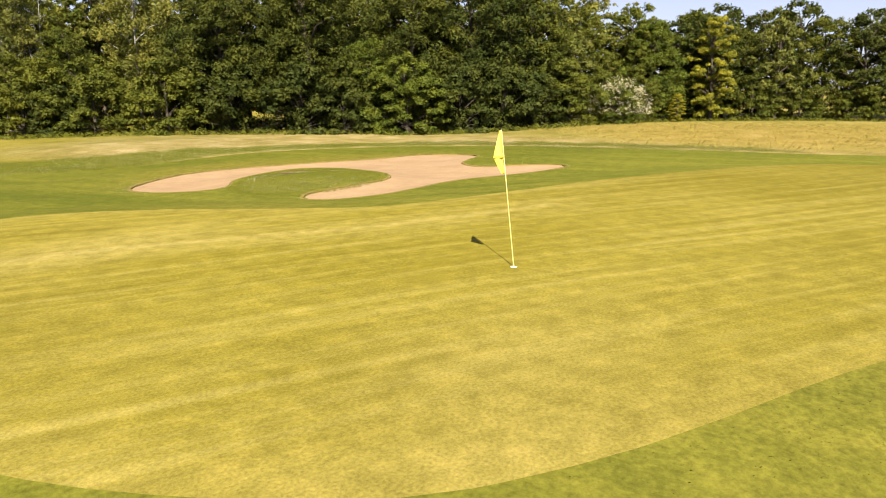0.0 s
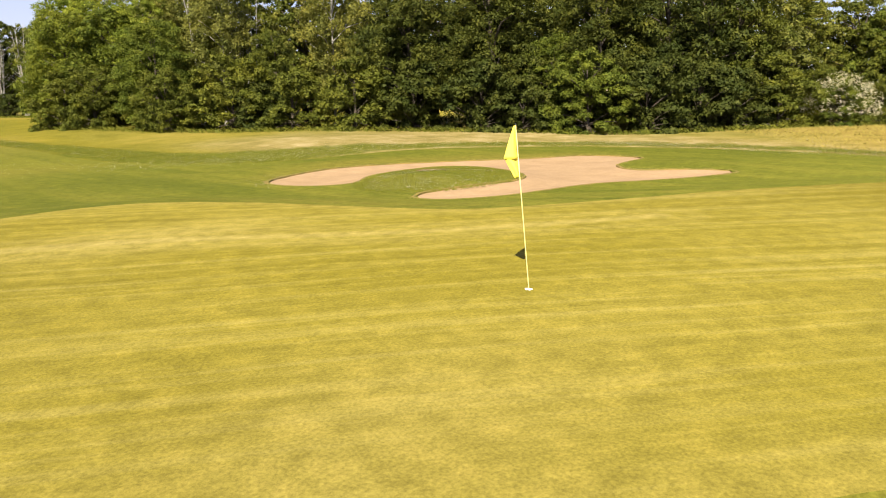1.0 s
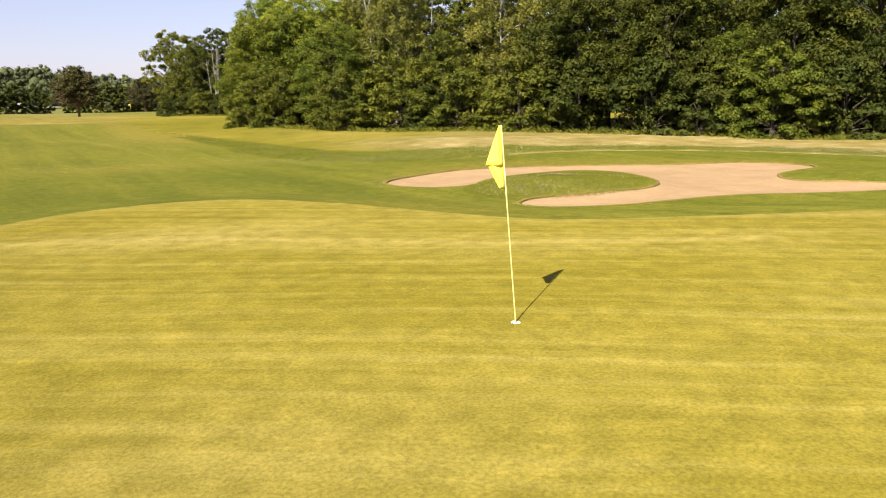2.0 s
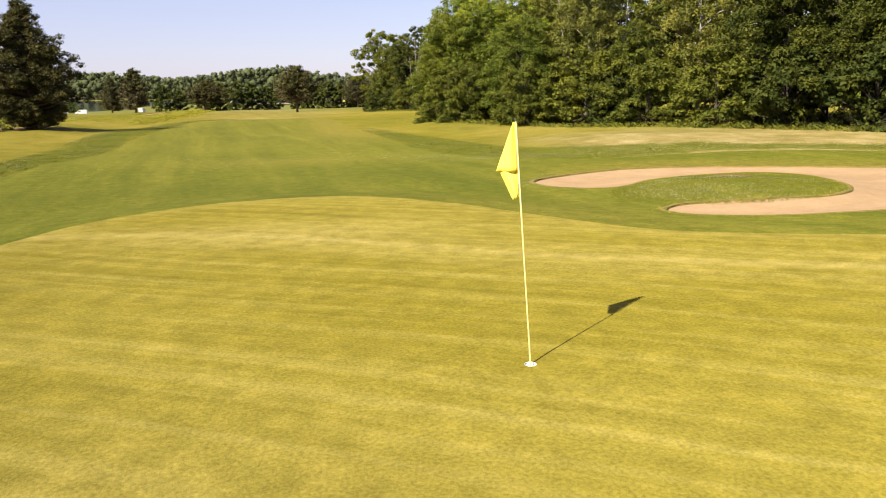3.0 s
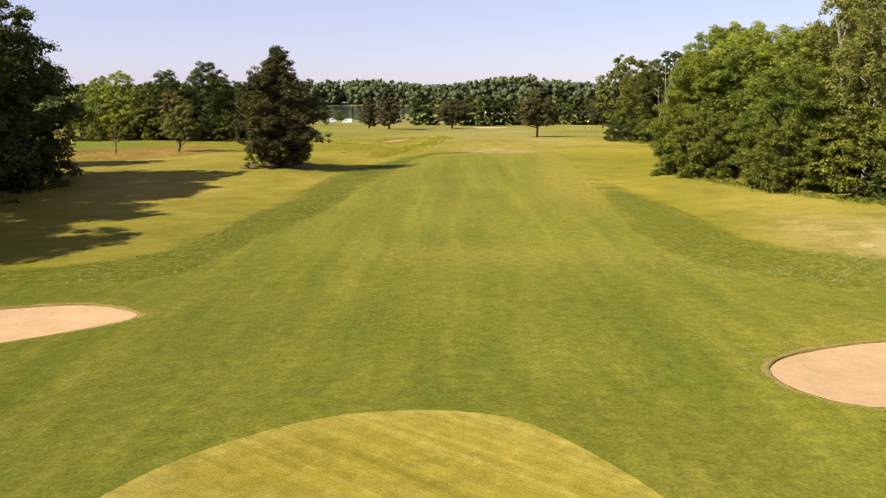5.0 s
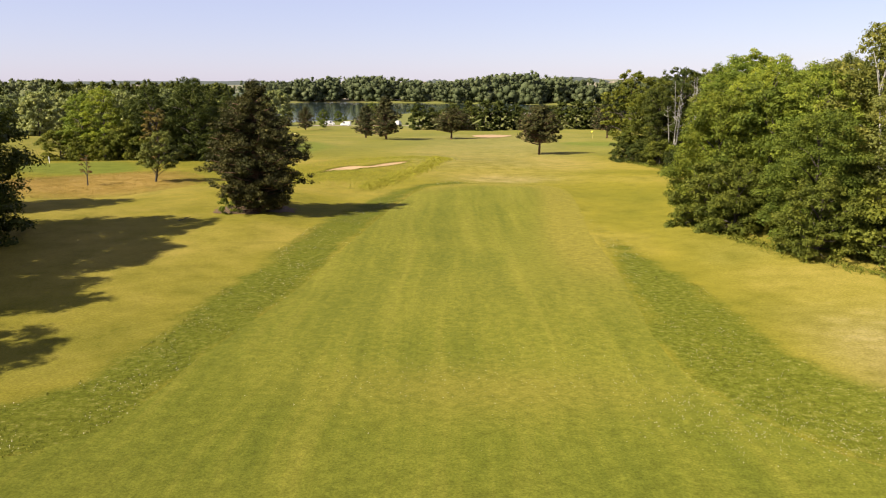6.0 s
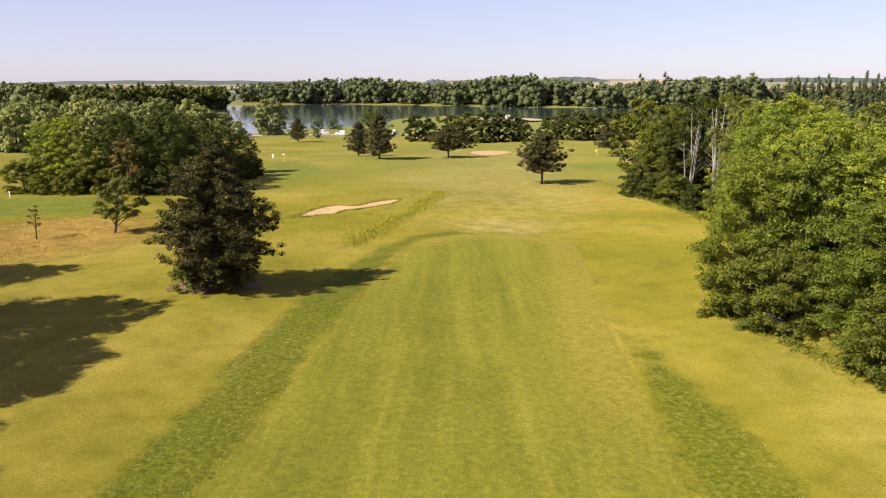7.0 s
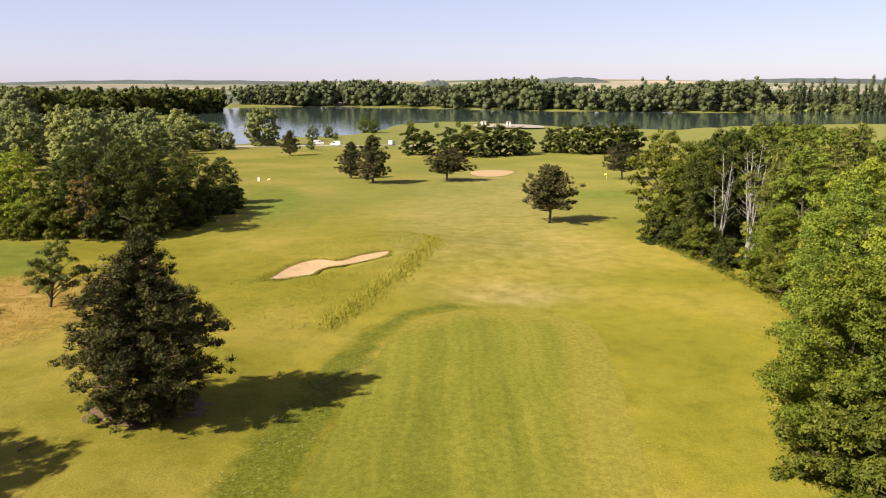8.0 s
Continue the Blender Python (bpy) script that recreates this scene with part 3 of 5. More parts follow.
# ---- trees ----
def leaves(centres, radii, count, size, rng, up=0.3, squash=0.8, inner=0.2, slim=0.7, radial=False, corners=3):
    """Many small leaves on the skins of overlapping clumps, and some larger ones inside: corner points and their normals."""
    c, r = np.array(centres), np.array(radii)
    w = r ** 2 / (r ** 2).sum()
    k = rng.choice(len(r), count, p=w)
    d = rng.normal(size=(count, 3))
    d /= np.linalg.norm(d, axis=1)[:, None]
    d[:, 2] = np.where(d[:, 2] < -0.35, -d[:, 2], d[:, 2])
    depth = rng.uniform(0.6, 1.08, count)
    deep = rng.random(count) < inner
    depth[deep] = rng.uniform(0.3, 0.8, deep.sum())
    p = c[k] + d * (r[k] * depth)[:, None] * np.array([1, 1, squash])
    nrm = d * 0.8 + rng.normal(size=(count, 3)) * 0.5 + np.array([0, 0, up])
    nrm *= np.sign((nrm * d).sum(1) + 1e-6)[:, None]
    nrm /= np.linalg.norm(nrm, axis=1)[:, None]
    a = np.cross(nrm, rng.normal(size=(count, 3)))
    if radial:
        a = d + rng.normal(size=(count, 3)) * 0.35 + np.array([0, 0, 0.35])
        nrm = np.cross(a, rng.normal(size=(count, 3)))
        nrm /= np.linalg.norm(nrm, axis=1)[:, None]
    a /= np.linalg.norm(a, axis=1)[:, None]
    b = np.cross(nrm, a)
    s = size * rng.uniform(0.6, 1.35, count)
    s[deep] *= 1.6
    s = s[:, None]
    fold = nrm * s * 0.12
    if corners == 4:
        v = np.stack([p - a * s * 0.5, p - b * s * slim * 0.5 + fold, p + a * s * 0.5 - fold, p + b * s * slim * 0.5 + fold], 1)
    else:
        v = np.stack([p - a * s * 0.4 - b * s * slim * 0.5, p + a * s * 0.6, p - a * s * 0.4 * rng.uniform(0.2, 1.0, (count, 1)) + b * s * slim * 0.5], 1)
    # a clump is lit as one soft body, with some unrest from leaf to leaf
    lit = nrm if radial else d * 0.6 + nrm * 0.6
    lit /= np.linalg.norm(lit, axis=1)[:, None]
    return v.reshape(-1, 3), np.repeat(lit, corners, 0), corners


def ball():
    """Corner points and triangles of a small round lump."""
    bm = bmesh.new()
    bmesh.ops.create_icosphere(bm, subdivisions=1, radius=1.0)
    v = np.array([q.co[:] for q in bm.verts])
    f = np.array([[q.index for q in g.verts] for g in bm.faces])
    bm.free()
    return v, f


BALL_V, BALL_F = ball()


def lumps(centres, radii, rng, squash=0.8, rugged_by=0.22):
    """Uneven leafy lumps that fill the inside of a crown."""
    c, r = np.array(centres, float).reshape(-1, 3), np.array(radii, float)
    n, k = len(r), len(BALL_V)
    turn = rng.uniform(0, 2 * np.pi, n)
    cs, sn = np.cos(turn)[:, None], np.sin(turn)[:, None]
    x, y, z = BALL_V[:, 0][None], BALL_V[:, 1][None], BALL_V[:, 2][None]
    shape = np.stack([x * cs - y * sn, x * sn + y * cs, np.broadcast_to(z, (n, k)) * squash], 2)
    shape = shape * rng.uniform(1 - rugged_by, 1 + rugged_by, (n, k, 1))
    v = (c[:, None] + shape * r[:, None, None]).reshape(-1, 3)
    f = (BALL_F[None] + (np.arange(n) * k)[:, None, None]).reshape(-1, 3)
    return v, f, (shape / np.linalg.norm(shape, axis=2)[:, :, None]).reshape(-1, 3)


def crown_mesh(name, lump, leaf, material):
    """One crown out of lumps and loose leaves."""
    (lv, lf, ln), (v, n, k) = lump, leaf
    nt, nq = len(lf), len(v) // k
    me = bpy.data.meshes.new(name)
    v, n = np.concatenate([lv, v]), np.concatenate([ln, n])
    me.vertices.add(len(v))
    me.vertices.foreach_set("co", v.astype(np.float32).ravel())
    corner = np.concatenate([lf.ravel(), np.arange(k * nq) + len(lv)]).astype(np.int32)
    me.loops.add(len(corner))
    me.loops.foreach_set("vertex_index", corner)
    me.polygons.add(nt + nq)
    me.polygons.foreach_set("loop_start", np.concatenate([np.arange(nt) * 3, nt * 3 + np.arange(nq) * k]).astype(np.int32))
    me.materials.append(material)
    me.update(calc_edges=True)
    me.normals_split_custom_set_from_vertices(n.tolist())
    return me


def quad_mesh(name, v, material):
    n = len(v) // 4
    me = bpy.data.meshes.new(name)
    me.vertices.add(len(v))
    me.vertices.foreach_set("co", v.astype(np.float32).ravel())
    me.loops.add(4 * n)
    me.loops.foreach_set("vertex_index", np.arange(4 * n, dtype=np.int32))
    me.polygons.add(n)
    me.polygons.foreach_set("loop_start", np.arange(0, 4 * n, 4, dtype=np.int32))
    me.materials.append(material)
    me.update(calc_edges=True)
    return me


def broadleaf(name, seed, tall, wide, bare, clumps, count, size, material, label, category="tree", group="", bark=BARK, squash=0.8, slim=0.66, lean=0.0, full=0.6, apart=False, sprigs=(7, 12), core=0.0, inner=0.3, stem=1.0):
    """A tree at the origin: tapered trunk, limbs to the clumps, and a crown of leaves on sprays round each clump."""
    rng = np.random.default_rng(seed)
    root = thing(name, Matrix(), label, category, group)
    centres, cores, sprays, radii = [], [], [], []
    for i in range(clumps):
        u = (i + rng.uniform(0, 1)) / clumps
        girth_at = wide * math.sin(math.pi * (0.16 + 0.80 * u)) ** full
        a = i * 2.399963 + rng.uniform(-0.5, 0.5)
        q = rng.uniform(0.50, 0.88) if rng.random() < 0.85 else rng.uniform(0.0, 0.4)
        z = bare + (tall - bare) * (0.06 + 0.88 * u)
        c = np.array([math.cos(a) * girth_at * q + lean * z / tall, math.sin(a) * girth_at * q, z])
        r = wide * rng.uniform(0.22, 0.36) * (1.0 if u < 0.8 else 0.8)
        centres.append(c)
        cores.append(r * core)
        for k in range(rng.integers(*sprigs)):
            d = rng.normal(size=3)
            d /= np.linalg.norm(d)
            d[2] = abs(d[2]) * 0.9 - 0.2
            sprays.append(c + d * r * rng.uniform(0.55, 1.0) * np.array([1, 1, squash]))
            radii.append(r * rng.uniform(0.30, 0.58))
    pieces, limbs = [], []
    bend = rng.normal(size=2) * 0.03 * tall
    top = tall * 0.82
    spine = [(bend[0] * t * t + lean * t * 0.9, bend[1] * t * t, t * top - 0.25) for t in (0, 0.06, 0.2, 0.4, 0.6, 0.8, 1.0)]
    girth = (0.019 * tall + 0.02) * stem
    pieces.append(tube(spine, [girth * g for g in (1.5, 1.1, 0.95, 0.75, 0.52, 0.3, 0.08)], 8))
    for i in range(0, clumps, max(1, clumps // 16)):
        b = Vector(centres[i])
        s = min(max((b.z - wide * 0.35) / top, 0.18), 0.85)
        a = Vector((bend[0] * s * s + lean * s * 0.9, bend[1] * s * s, s * top - 0.25))
        m = a.lerp(b, 0.5) + Vector((0, 0, 0.05 * tall * rng.uniform(0.2, 1)))
        (limbs if apart else pieces).append(tube([a, m, b], [girth * 0.40, girth * 0.25, girth * 0.08], 5))
    v, f = joined(pieces)
    part("trunk", mesh_of("trunk", v, f, bark), bark, root)
    for v, f in limbs:
        part("branch", mesh_of("branch", v, f, bark), bark, root)
    lump = lumps(centres if core else [], cores if core else [], rng, squash, 0.4)
    part("crown", crown_mesh("crown", lump, leaves(sprays, radii, 2 * count, size * 0.76, rng, squash=squash, slim=slim, inner=inner), material), material, root)
    return root


def pine(name, seed, tall, wide, bare, tufts, label, group="", bushy=1.0, size=0.34, dense=1.9, oval=False):
    """A dark pine: trunk, whorled boughs and upswept needle tufts."""
    rng = np.random.default_rng(seed)
    root = thing(name, Matrix(), label, "pine tree", group)
    pieces = [tube([(0.10 * math.sin(3 * t), 0.08 * math.sin(4 * t + 1), tall * 0.97 * t - 0.2) for t in (0, 0.08, 0.3, 0.55, 0.8, 1)],
                   [0.026 * tall * g for g in (1.35, 1.0, 0.8, 0.55, 0.3, 0.05)], 8)]
    centres, radii = [], []
    z = bare
    while z < tall * 0.97:
        t = (z - bare) / (tall - bare)
        reach = wide * (0.84 + 0.16 * t / 0.2 if t < 0.2 else 0.08 + 0.92 * max(0.0, 1 - ((t - 0.2) / 0.8) ** 1.7))
        if oval:
            reach = wide * (0.66 + 0.34 * t / 0.3 if t < 0.3 else 0.07 + 0.93 * (1 - ((t - 0.3) / 0.7) ** 1.35))
        for k in range(rng.integers(6, 9)):
            a = rng.uniform(0, 2 * math.pi)
            far = reach * (rng.uniform(0.5, 1.06) if oval else rng.uniform(0.64, 1.08))
            rise = far * (rng.uniform(0.0, 0.42) if oval else rng.uniform(-0.06, 0.42))
            base = Vector((0, 0, max(bare * 0.8, z + rng.uniform(-0.6, 0.6) * tall / 12)))
            tip = Vector((math.cos(a) * far, math.sin(a) * far, min(base.z + rise, tall)))
            elbow = base.lerp(tip, 0.55) + Vector((0, 0, -0.05 * far))
            pieces.append(tube([base, elbow, tip], [0.012 * tall * (1 - 0.6 * t), 0.007 * tall * (1 - 0.5 * t), 0.012], 4))
            for j in range(max(3, int(far * dense))):
                u = rng.uniform(0.30, 1.02)
                q = base.lerp(tip, u) + Vector((rng.normal() * 0.13 * far * (1.1 - u * 0.5), rng.normal() * 0.13 * far * (1.1 - u * 0.5), rng.uniform(-0.4, 0.4) if oval else rng.uniform(-0.05, 0.25)))
                centres.append(tuple(q))
                radii.append(rng.uniform(0.28, 0.66) * bushy)
        z += rng.uniform(0.24, 0.42) * tall / 11.0 * (0.7 if oval else 1.0) + 0.05
    v, f = joined(pieces)
    part("trunk", mesh_of("trunk", v, f, PINE_BARK), PINE_BARK, root)
    lump = lumps(centres, [q * (0.46 if oval else 0.6) for q in radii], rng, 0.7)
    part("crown", crown_mesh("crown", lump, leaves(centres, radii, tufts, size, rng, squash=0.8, inner=0.0, slim=0.17, radial=True, corners=4), NEEDLE), NEEDLE, root)
    return root


def poplar(name, seed, tall, wide, count, size, material, label, group):
    rng = np.random.default_rng(seed)
    root = thing(name, Matrix(), label, "poplar tree", group)
    centres = [(rng.normal() * wide * 0.22, rng.normal() * wide * 0.22, tall * (0.06 + 0.9 * i / 15)) for i in range(16)]
    radii = [wide * 0.55 * (0.55 + 0.45 * math.sin(math.pi * min(0.95, 0.2 + i / 17))) for i in range(16)]
    v, f = tube([(0, 0, -0.3), (0, 0, tall * 0.5), (0, 0, tall * 0.9)], [0.3, 0.2, 0.04], 6)
    part("trunk", mesh_of("trunk", v, f, BARK), BARK, root)
    lump = lumps(centres, [q * 0.62 for q in radii], rng, 1.3, 0.35)
    part("crown", crown_mesh("crown", lump, leaves(centres, radii, count, size, rng, up=0.5, squash=1.3, inner=0.0), material), material, root)
    return root


def stand(ob, x, y, turn=0.0, size=1.0, tall=1.0, sink=0.06):
    ob.matrix_basis = pose(x, y, hz(x, y) - sink, 0, 0, turn) @ Matrix.Diagonal((size, size, size * tall, 1))
    return ob


def plant(ob, x, y, turn=0.0, size=1.0, tall=1.0, label=""):
    """A copy of a tree standing at x, y."""
    c = copy_thing(ob, Matrix())
    stand(c, x, y, turn, size, tall)
    return tagged(c, label)


pick = random.Random(7)
EDGE_GROUP = "trees of the wood's edge"
# the kinds of wood tree, each built once: full of leaf down to the grass for the front, simpler for the ranks behind
oak = stand(broadleaf("oak_tree", 11, 14.8, 5.2, -0.9, 70, 17500, 0.235, OAK, "tall dark green oak in the wood", "tree", EDGE_GROUP), 43.5, 36)
oak_b = stand(broadleaf("oak_tree", 12, 13.2, 4.8, -0.8, 66, 16500, 0.235, OAK, "dark green oak with a dense uneven crown", "tree", EDGE_GROUP), 38.5, 43.5)
maple = stand(broadleaf("maple_tree", 13, 14.0, 4.6, -0.8, 70, 17500, 0.235, HORNBEAM, "leafy mid-green maple at the wood's edge", "tree", EDGE_GROUP), 33.5, 60)
maple_b = stand(broadleaf("maple_tree", 14, 11.0, 4.4, -0.8, 66, 16500, 0.23, MAPLE, "broad mid-green maple branching to the grass", "tree", EDGE_GROUP), 23.4, 65.0)
ash = stand(broadleaf("ash_tree", 15, 14.0, 4.3, -0.6, 64, 16000, 0.23, ASH, "light yellow-green ash in full leaf", "tree", EDGE_GROUP), 32.4, 80.5, 0, 0.9)
ash_b = stand(broadleaf("ash_tree", 16, 12.5, 3.8, 0.4, 50, 13500, 0.23, ASH, "slender yellow-green ash in the wood", "tree", EDGE_GROUP), 28.6, 77, 0, 0.95)
birch_leafy = stand(broadleaf("leafy_birch", 19, 13.6, 3.9, 1.0, 58, 14000, 0.20, OLIVE, "olive-leaved birch with pale stems at the wood's edge", "tree", EDGE_GROUP, bark=WHITE_BARK, squash=1.15, apart=True, stem=0.5), 30, 61, 0, 1.14)
bush = stand(broadleaf("hazel_bush", 17, 5.0, 3.0, -1.2, 34, 7400, 0.215, HORNBEAM, "rounded green bush at the foot of the wood", "bush", "bushes of the wood's edge", full=0.45), 18.6, 64.4)
bush_b = stand(broadleaf("dogwood_bush", 18, 3.8, 2.8, -1.2, 30, 6800, 0.21, OAK, "dark green bush at the foot of the wood", "bush", "bushes of the wood's edge", full=0.45), 27.6, 47.4)
back_oak = stand(broadleaf("wood_oak", 111, 15.5, 5.4, 0.0, 46, 4600, 0.44, OAK, "dark oak in the depth of the wood", "tree", "trees inside the wood", sprigs=(6, 10)), 48, 38)
back_maple = stand(broadleaf("wood_maple", 113, 15.0, 5.0, 0.0, 46, 4600, 0.44, HORNBEAM, "green maple in the depth of the wood", "tree", "trees inside the wood", sprigs=(6, 10)), 40, 58, 0, 0.92)
back_ash = stand(broadleaf("wood_ash", 115, 15.0, 4.8, 0.4, 46, 4600, 0.43, OLIVE, "light green ash in the depth of the wood", "tree", "trees inside the wood", sprigs=(6, 10)), 33, 72, 0, 0.88)
near_ash = stand(broadleaf("ash_tree", 15, 13.4, 4.2, -0.6, 80, 31000, 0.17, ASH, "tall light yellow-green ash at the wood's corner", "tree", EDGE_GROUP), 25.0, 69.5)
near_maple = stand(broadleaf("maple_tree", 14, 10.6, 4.3, -0.9, 78, 31000, 0.17, MAPLE, "broad green maple at the wood's corner", "tree", EDGE_GROUP), 20.4, 67.6)
near_bush = stand(broadleaf("hazel_bush", 17, 5.4, 3.1, -1.3, 46, 15500, 0.155, HORNBEAM, "dense green bush at the wood's corner", "bush", "bushes of the wood's edge", full=0.45), 19.9, 61.4)
KINDS = dict(w=birch_leafy, x=near_ash, y=near_maple, z=near_bush, o=oak, p=oak_b, m=maple, n=maple_b, a=ash, b=ash_b, u=bush, v=bush_b, O=back_oak, M=back_maple, A=back_ash)
# the wood's front, from the far corner round to the far end behind the green: kind, plan, size
FRONT = [("M", 26.0, 131, 1.0), ("v", 24.6, 126.8, 1.1), ("m", 28.4, 126, 1.03), ("v", 26.6, 122.5, 1.1), ("u", 27.8, 117, 0.8), ("O", 33, 126, 0.9), ("p", 28.2, 121, 0.84), ("A", 36, 115, 0.95), ("w", 34.4, 111.5, 0.95), ("v", 28.8, 111.5, 0.9), ("a", 35.5, 109, 1.0), ("n", 31.2, 104.5, 0.78), ("u", 29.8, 99, 0.95), ("b", 33.5, 96, 1.0),
         ("u", 29.6, 91, 1.0), ("a", 31.5, 88, 0.95), ("a", 27.6, 82, 1.0), ("x", 23.8, 75.5, 1.0), ("x", 26.0, 63.5, 1.0), ("y", 23.6, 57.0, 0.85), ("z", 22.4, 53.4, 0.95), ("w", 29.5, 56, 0.98),
         ("u", 26.3, 49.6, 1.2), ("m", 31.5, 51, 0.62), ("w", 33.5, 66.5, 1.1), ("w", 32.5, 73, 1.0), ("u", 29.3, 45.4, 1.2), ("w", 33.5, 45, 1.0), ("u", 31.8, 40.4, 1.2), ("p", 36.5, 39, 1.0), ("v", 34.4, 36.3, 1.3), ("o", 40.5, 33, 1.0), ("v", 37.2, 31.6, 1.3), ("n", 42.0, 28.6, 0.72), ("v", 38.4, 28.6, 1.1),
         ("p", 45.5, 26.5, 1.08), ("v", 43.6, 21.0, 1.3), ("o", 50.5, 22.8, 0.98), ("v", 47.6, 18.8, 1.35), ("m", 56, 19.8, 0.95), ("v", 51.5, 17.6, 1.3), ("u", 55.0, 15.5, 1.1), ("u", 61.0, 14.4, 1.05), ("m", 64, 17.5, 0.9), ("u", 65.5, 12.0, 1.0), ("n", 70.0, 11.5, 0.98),
         ("m", 76.5, 8.0, 0.86), ("u", 75.0, 1.5, 0.9), ("o", 80.0, 1.5, 0.85), ("u", 78.0, -3.0, 0.9), ("m", 81.5, -5.0, 0.86), ("u", 78.6, -8.5, 0.9), ("o", 82.6, -12, 0.86), ("u", 79.0, -14.5, 0.9), ("m", 82.6, -19.5, 0.9), ("u", 79.5, -21, 0.9), ("n", 82.6, -27, 1.05)]
for kind, x, y, s in FRONT:
    plant(KINDS[kind], x, y, pick.uniform(0, 360), s * pick.uniform(0.95, 1.05), pick.uniform(0.94, 1.06))
# the ranks behind
FILL = [("M", 68, 13.8, 0.75), ("O", 73.5, 9.0, 0.7), ("M", 79, 5, 0.72), ("A", 77.5, -0.5, 0.72), ("O", 80.8, -9, 0.75), ("M", 80.8, -16, 0.75), ("A", 59, 18.5, 0.8), ("O", 52, 20.5, 0.8), ("O", 74, 6.5, 0.72), ("M", 70.5, 11.5, 0.7), ("O", 84, -2, 0.85), ("O", 85, 6, 0.85), ("M", 77, 8, 0.8)]
for kind, x, y, s in FILL:
    plant(KINDS[kind], x, y, pick.uniform(0, 360), s)
BACK = [(40, 57), (41, 50), (43, 42), (46, 36), (50, 29), (61, 24), (32, 76), (34, 66), (39, 64), (36, 73), (33, 82), (41, 78), (38, 88), (45, 70), (46, 86), (42, 98), (40, 116), (36, 128), (47, 108), (33, 137), (45, 128), (54, 96), (43, 142), (55, 118), (53, 78), (49, 50), (45, 57),
        (52, 42), (57, 35), (53, 62), (62, 29), (67, 24), (72, 20), (79, 15), (86, 9), (90, 0), (91, -9), (91, -19), (60, 50), (62, 70), (66, 86), (64, 108), (40, 152), (52, 150), (62, 134), (66, 160), (44, 47), (36, 96), (40, 107), (31, 90), (56, 29), (50, 34), (58, 31), (53, 34), (64, 27), (47, 40), (69, 18)]
for x, y in BACK:
    plant(KINDS["AMAAMOA"[pick.randrange(7)]], x, y, pick.uniform(0, 360), pick.uniform(0.92, 1.08) * (0.88 if y < 78 else 0.82 if y < 112 else 0.94), pick.uniform(0.92, 1.06))

golden = stand(broadleaf("golden_tree", 21, 10.8, 2.6, -0.4, 46, 12000, 0.22, GOLD, "slim bright yellow-leaved tree before the wood", "tree", "", slim=0.6), 70.6, 5.2)
plant(golden, 67.0, 8.0, 40, 0.36, 0.75, "low yellow-leaved bush at the foot of the wood")
stand(broadleaf("lime_bush", 22, 6.2, 3.3, -1.2, 42, 13000, 0.20, MAPLE, "yellow-green bush before the dark wood", "bush"), 40.2, 24.0)


def elder():
    """A bush with flat heads of cream flowers."""
    root = broadleaf("elder_bush", 23, 3.8, 2.6, -0.9, 26, 7000, 0.2, MAPLE, "elder bush covered in cream-white flower heads", "bush")
    rng = np.random.default_rng(5)
    v = []
    for i in range(520):
        d = rng.normal(size=3)
        d /= np.linalg.norm(d)
        d[2] = abs(d[2])
        c = np.array([d[0] * 3.15, d[1] * 3.15, 1.2 + d[2] * 3.2]) * rng.uniform(0.88, 1.08)
        for k in range(9):
            o = c + rng.normal(size=3) * np.array([0.09, 0.09, 0.07])
            a, w = rng.uniform(0, 3), 0.065
            v += [o + np.array([math.cos(a) * w, math.sin(a) * w, 0]), o + np.array([-math.sin(a) * w, math.cos(a) * w, 0.02]), o - np.array([math.cos(a) * w, math.sin(a) * w, 0]),
                  o + np.array([math.sin(a) * w, -math.cos(a) * w, 0.02])]
    part("flowers", quad_mesh("flowers", np.array(v), CREAM), CREAM, root, "cream-white flower heads")
    return root


stand(elder(), 57.5, 11.6, 0, 0.9)


def bare_birch(seed, tall, label):
    """A dead white birch: bare forked stems."""
    rng = np.random.default_rng(seed)
    root = thing("dead_birch", Matrix(), label, "dead tree", "bare white birches")
    pieces = []
    for s in range(5):
        lean = rng.normal(size=2) * 0.11 * tall
        pts = [(lean[0] * t + 0.35 * math.cos(2.4 * s), lean[1] * t + 0.35 * math.sin(2.4 * s), tall * (1 - 0.07 * s) * t - 0.2) for t in (0, 0.3, 0.6, 1)]
        pieces.append(tube(pts, [0.085, 0.066, 0.042, 0.012], 6))
        for k in range(14):
            t = rng.uniform(0.40, 0.97)
            a = Vector((lean[0] * t + 0.35 * math.cos(2.4 * s), lean[1] * t + 0.35 * math.sin(2.4 * s), tall * (1 - 0.07 * s) * t - 0.2))
            ang = rng.uniform(0, 6.28)
            w = rng.uniform(0.6, 2.0) * (1.25 - t)
            b = a + Vector((math.cos(ang) * w, math.sin(ang) * w, w * 0.8))
            pieces.append(tube([a, a.lerp(b, 0.5) + Vector((0, 0, -0.06)), b], [0.024, 0.015, 0.006], 4))
    v, f = joined(pieces)
    part("trunk", mesh_of("trunk", v, f, WHITE_BARK), WHITE_BARK, root)
    return root


birch = stand(bare_birch(31, 12.5, "bare white dead birch with forked stems"), 29.9, 118.0)
plant(birch, 32.4, 115.6, 80, 1.05)
plant(birch, 33.4, 117.6, 200, 1.1)
plant(birch, 40.5, 66.0, 120, 1.25)
plant(birch, 42.5, 53.0, 30, 1.25)
plant(birch, 33.4, 56.6, 210, 0.98)
plant(birch, 32.4, 58.4, 60, 0.95)
plant(birch, 80.5, 7.5, 10, 0.88)

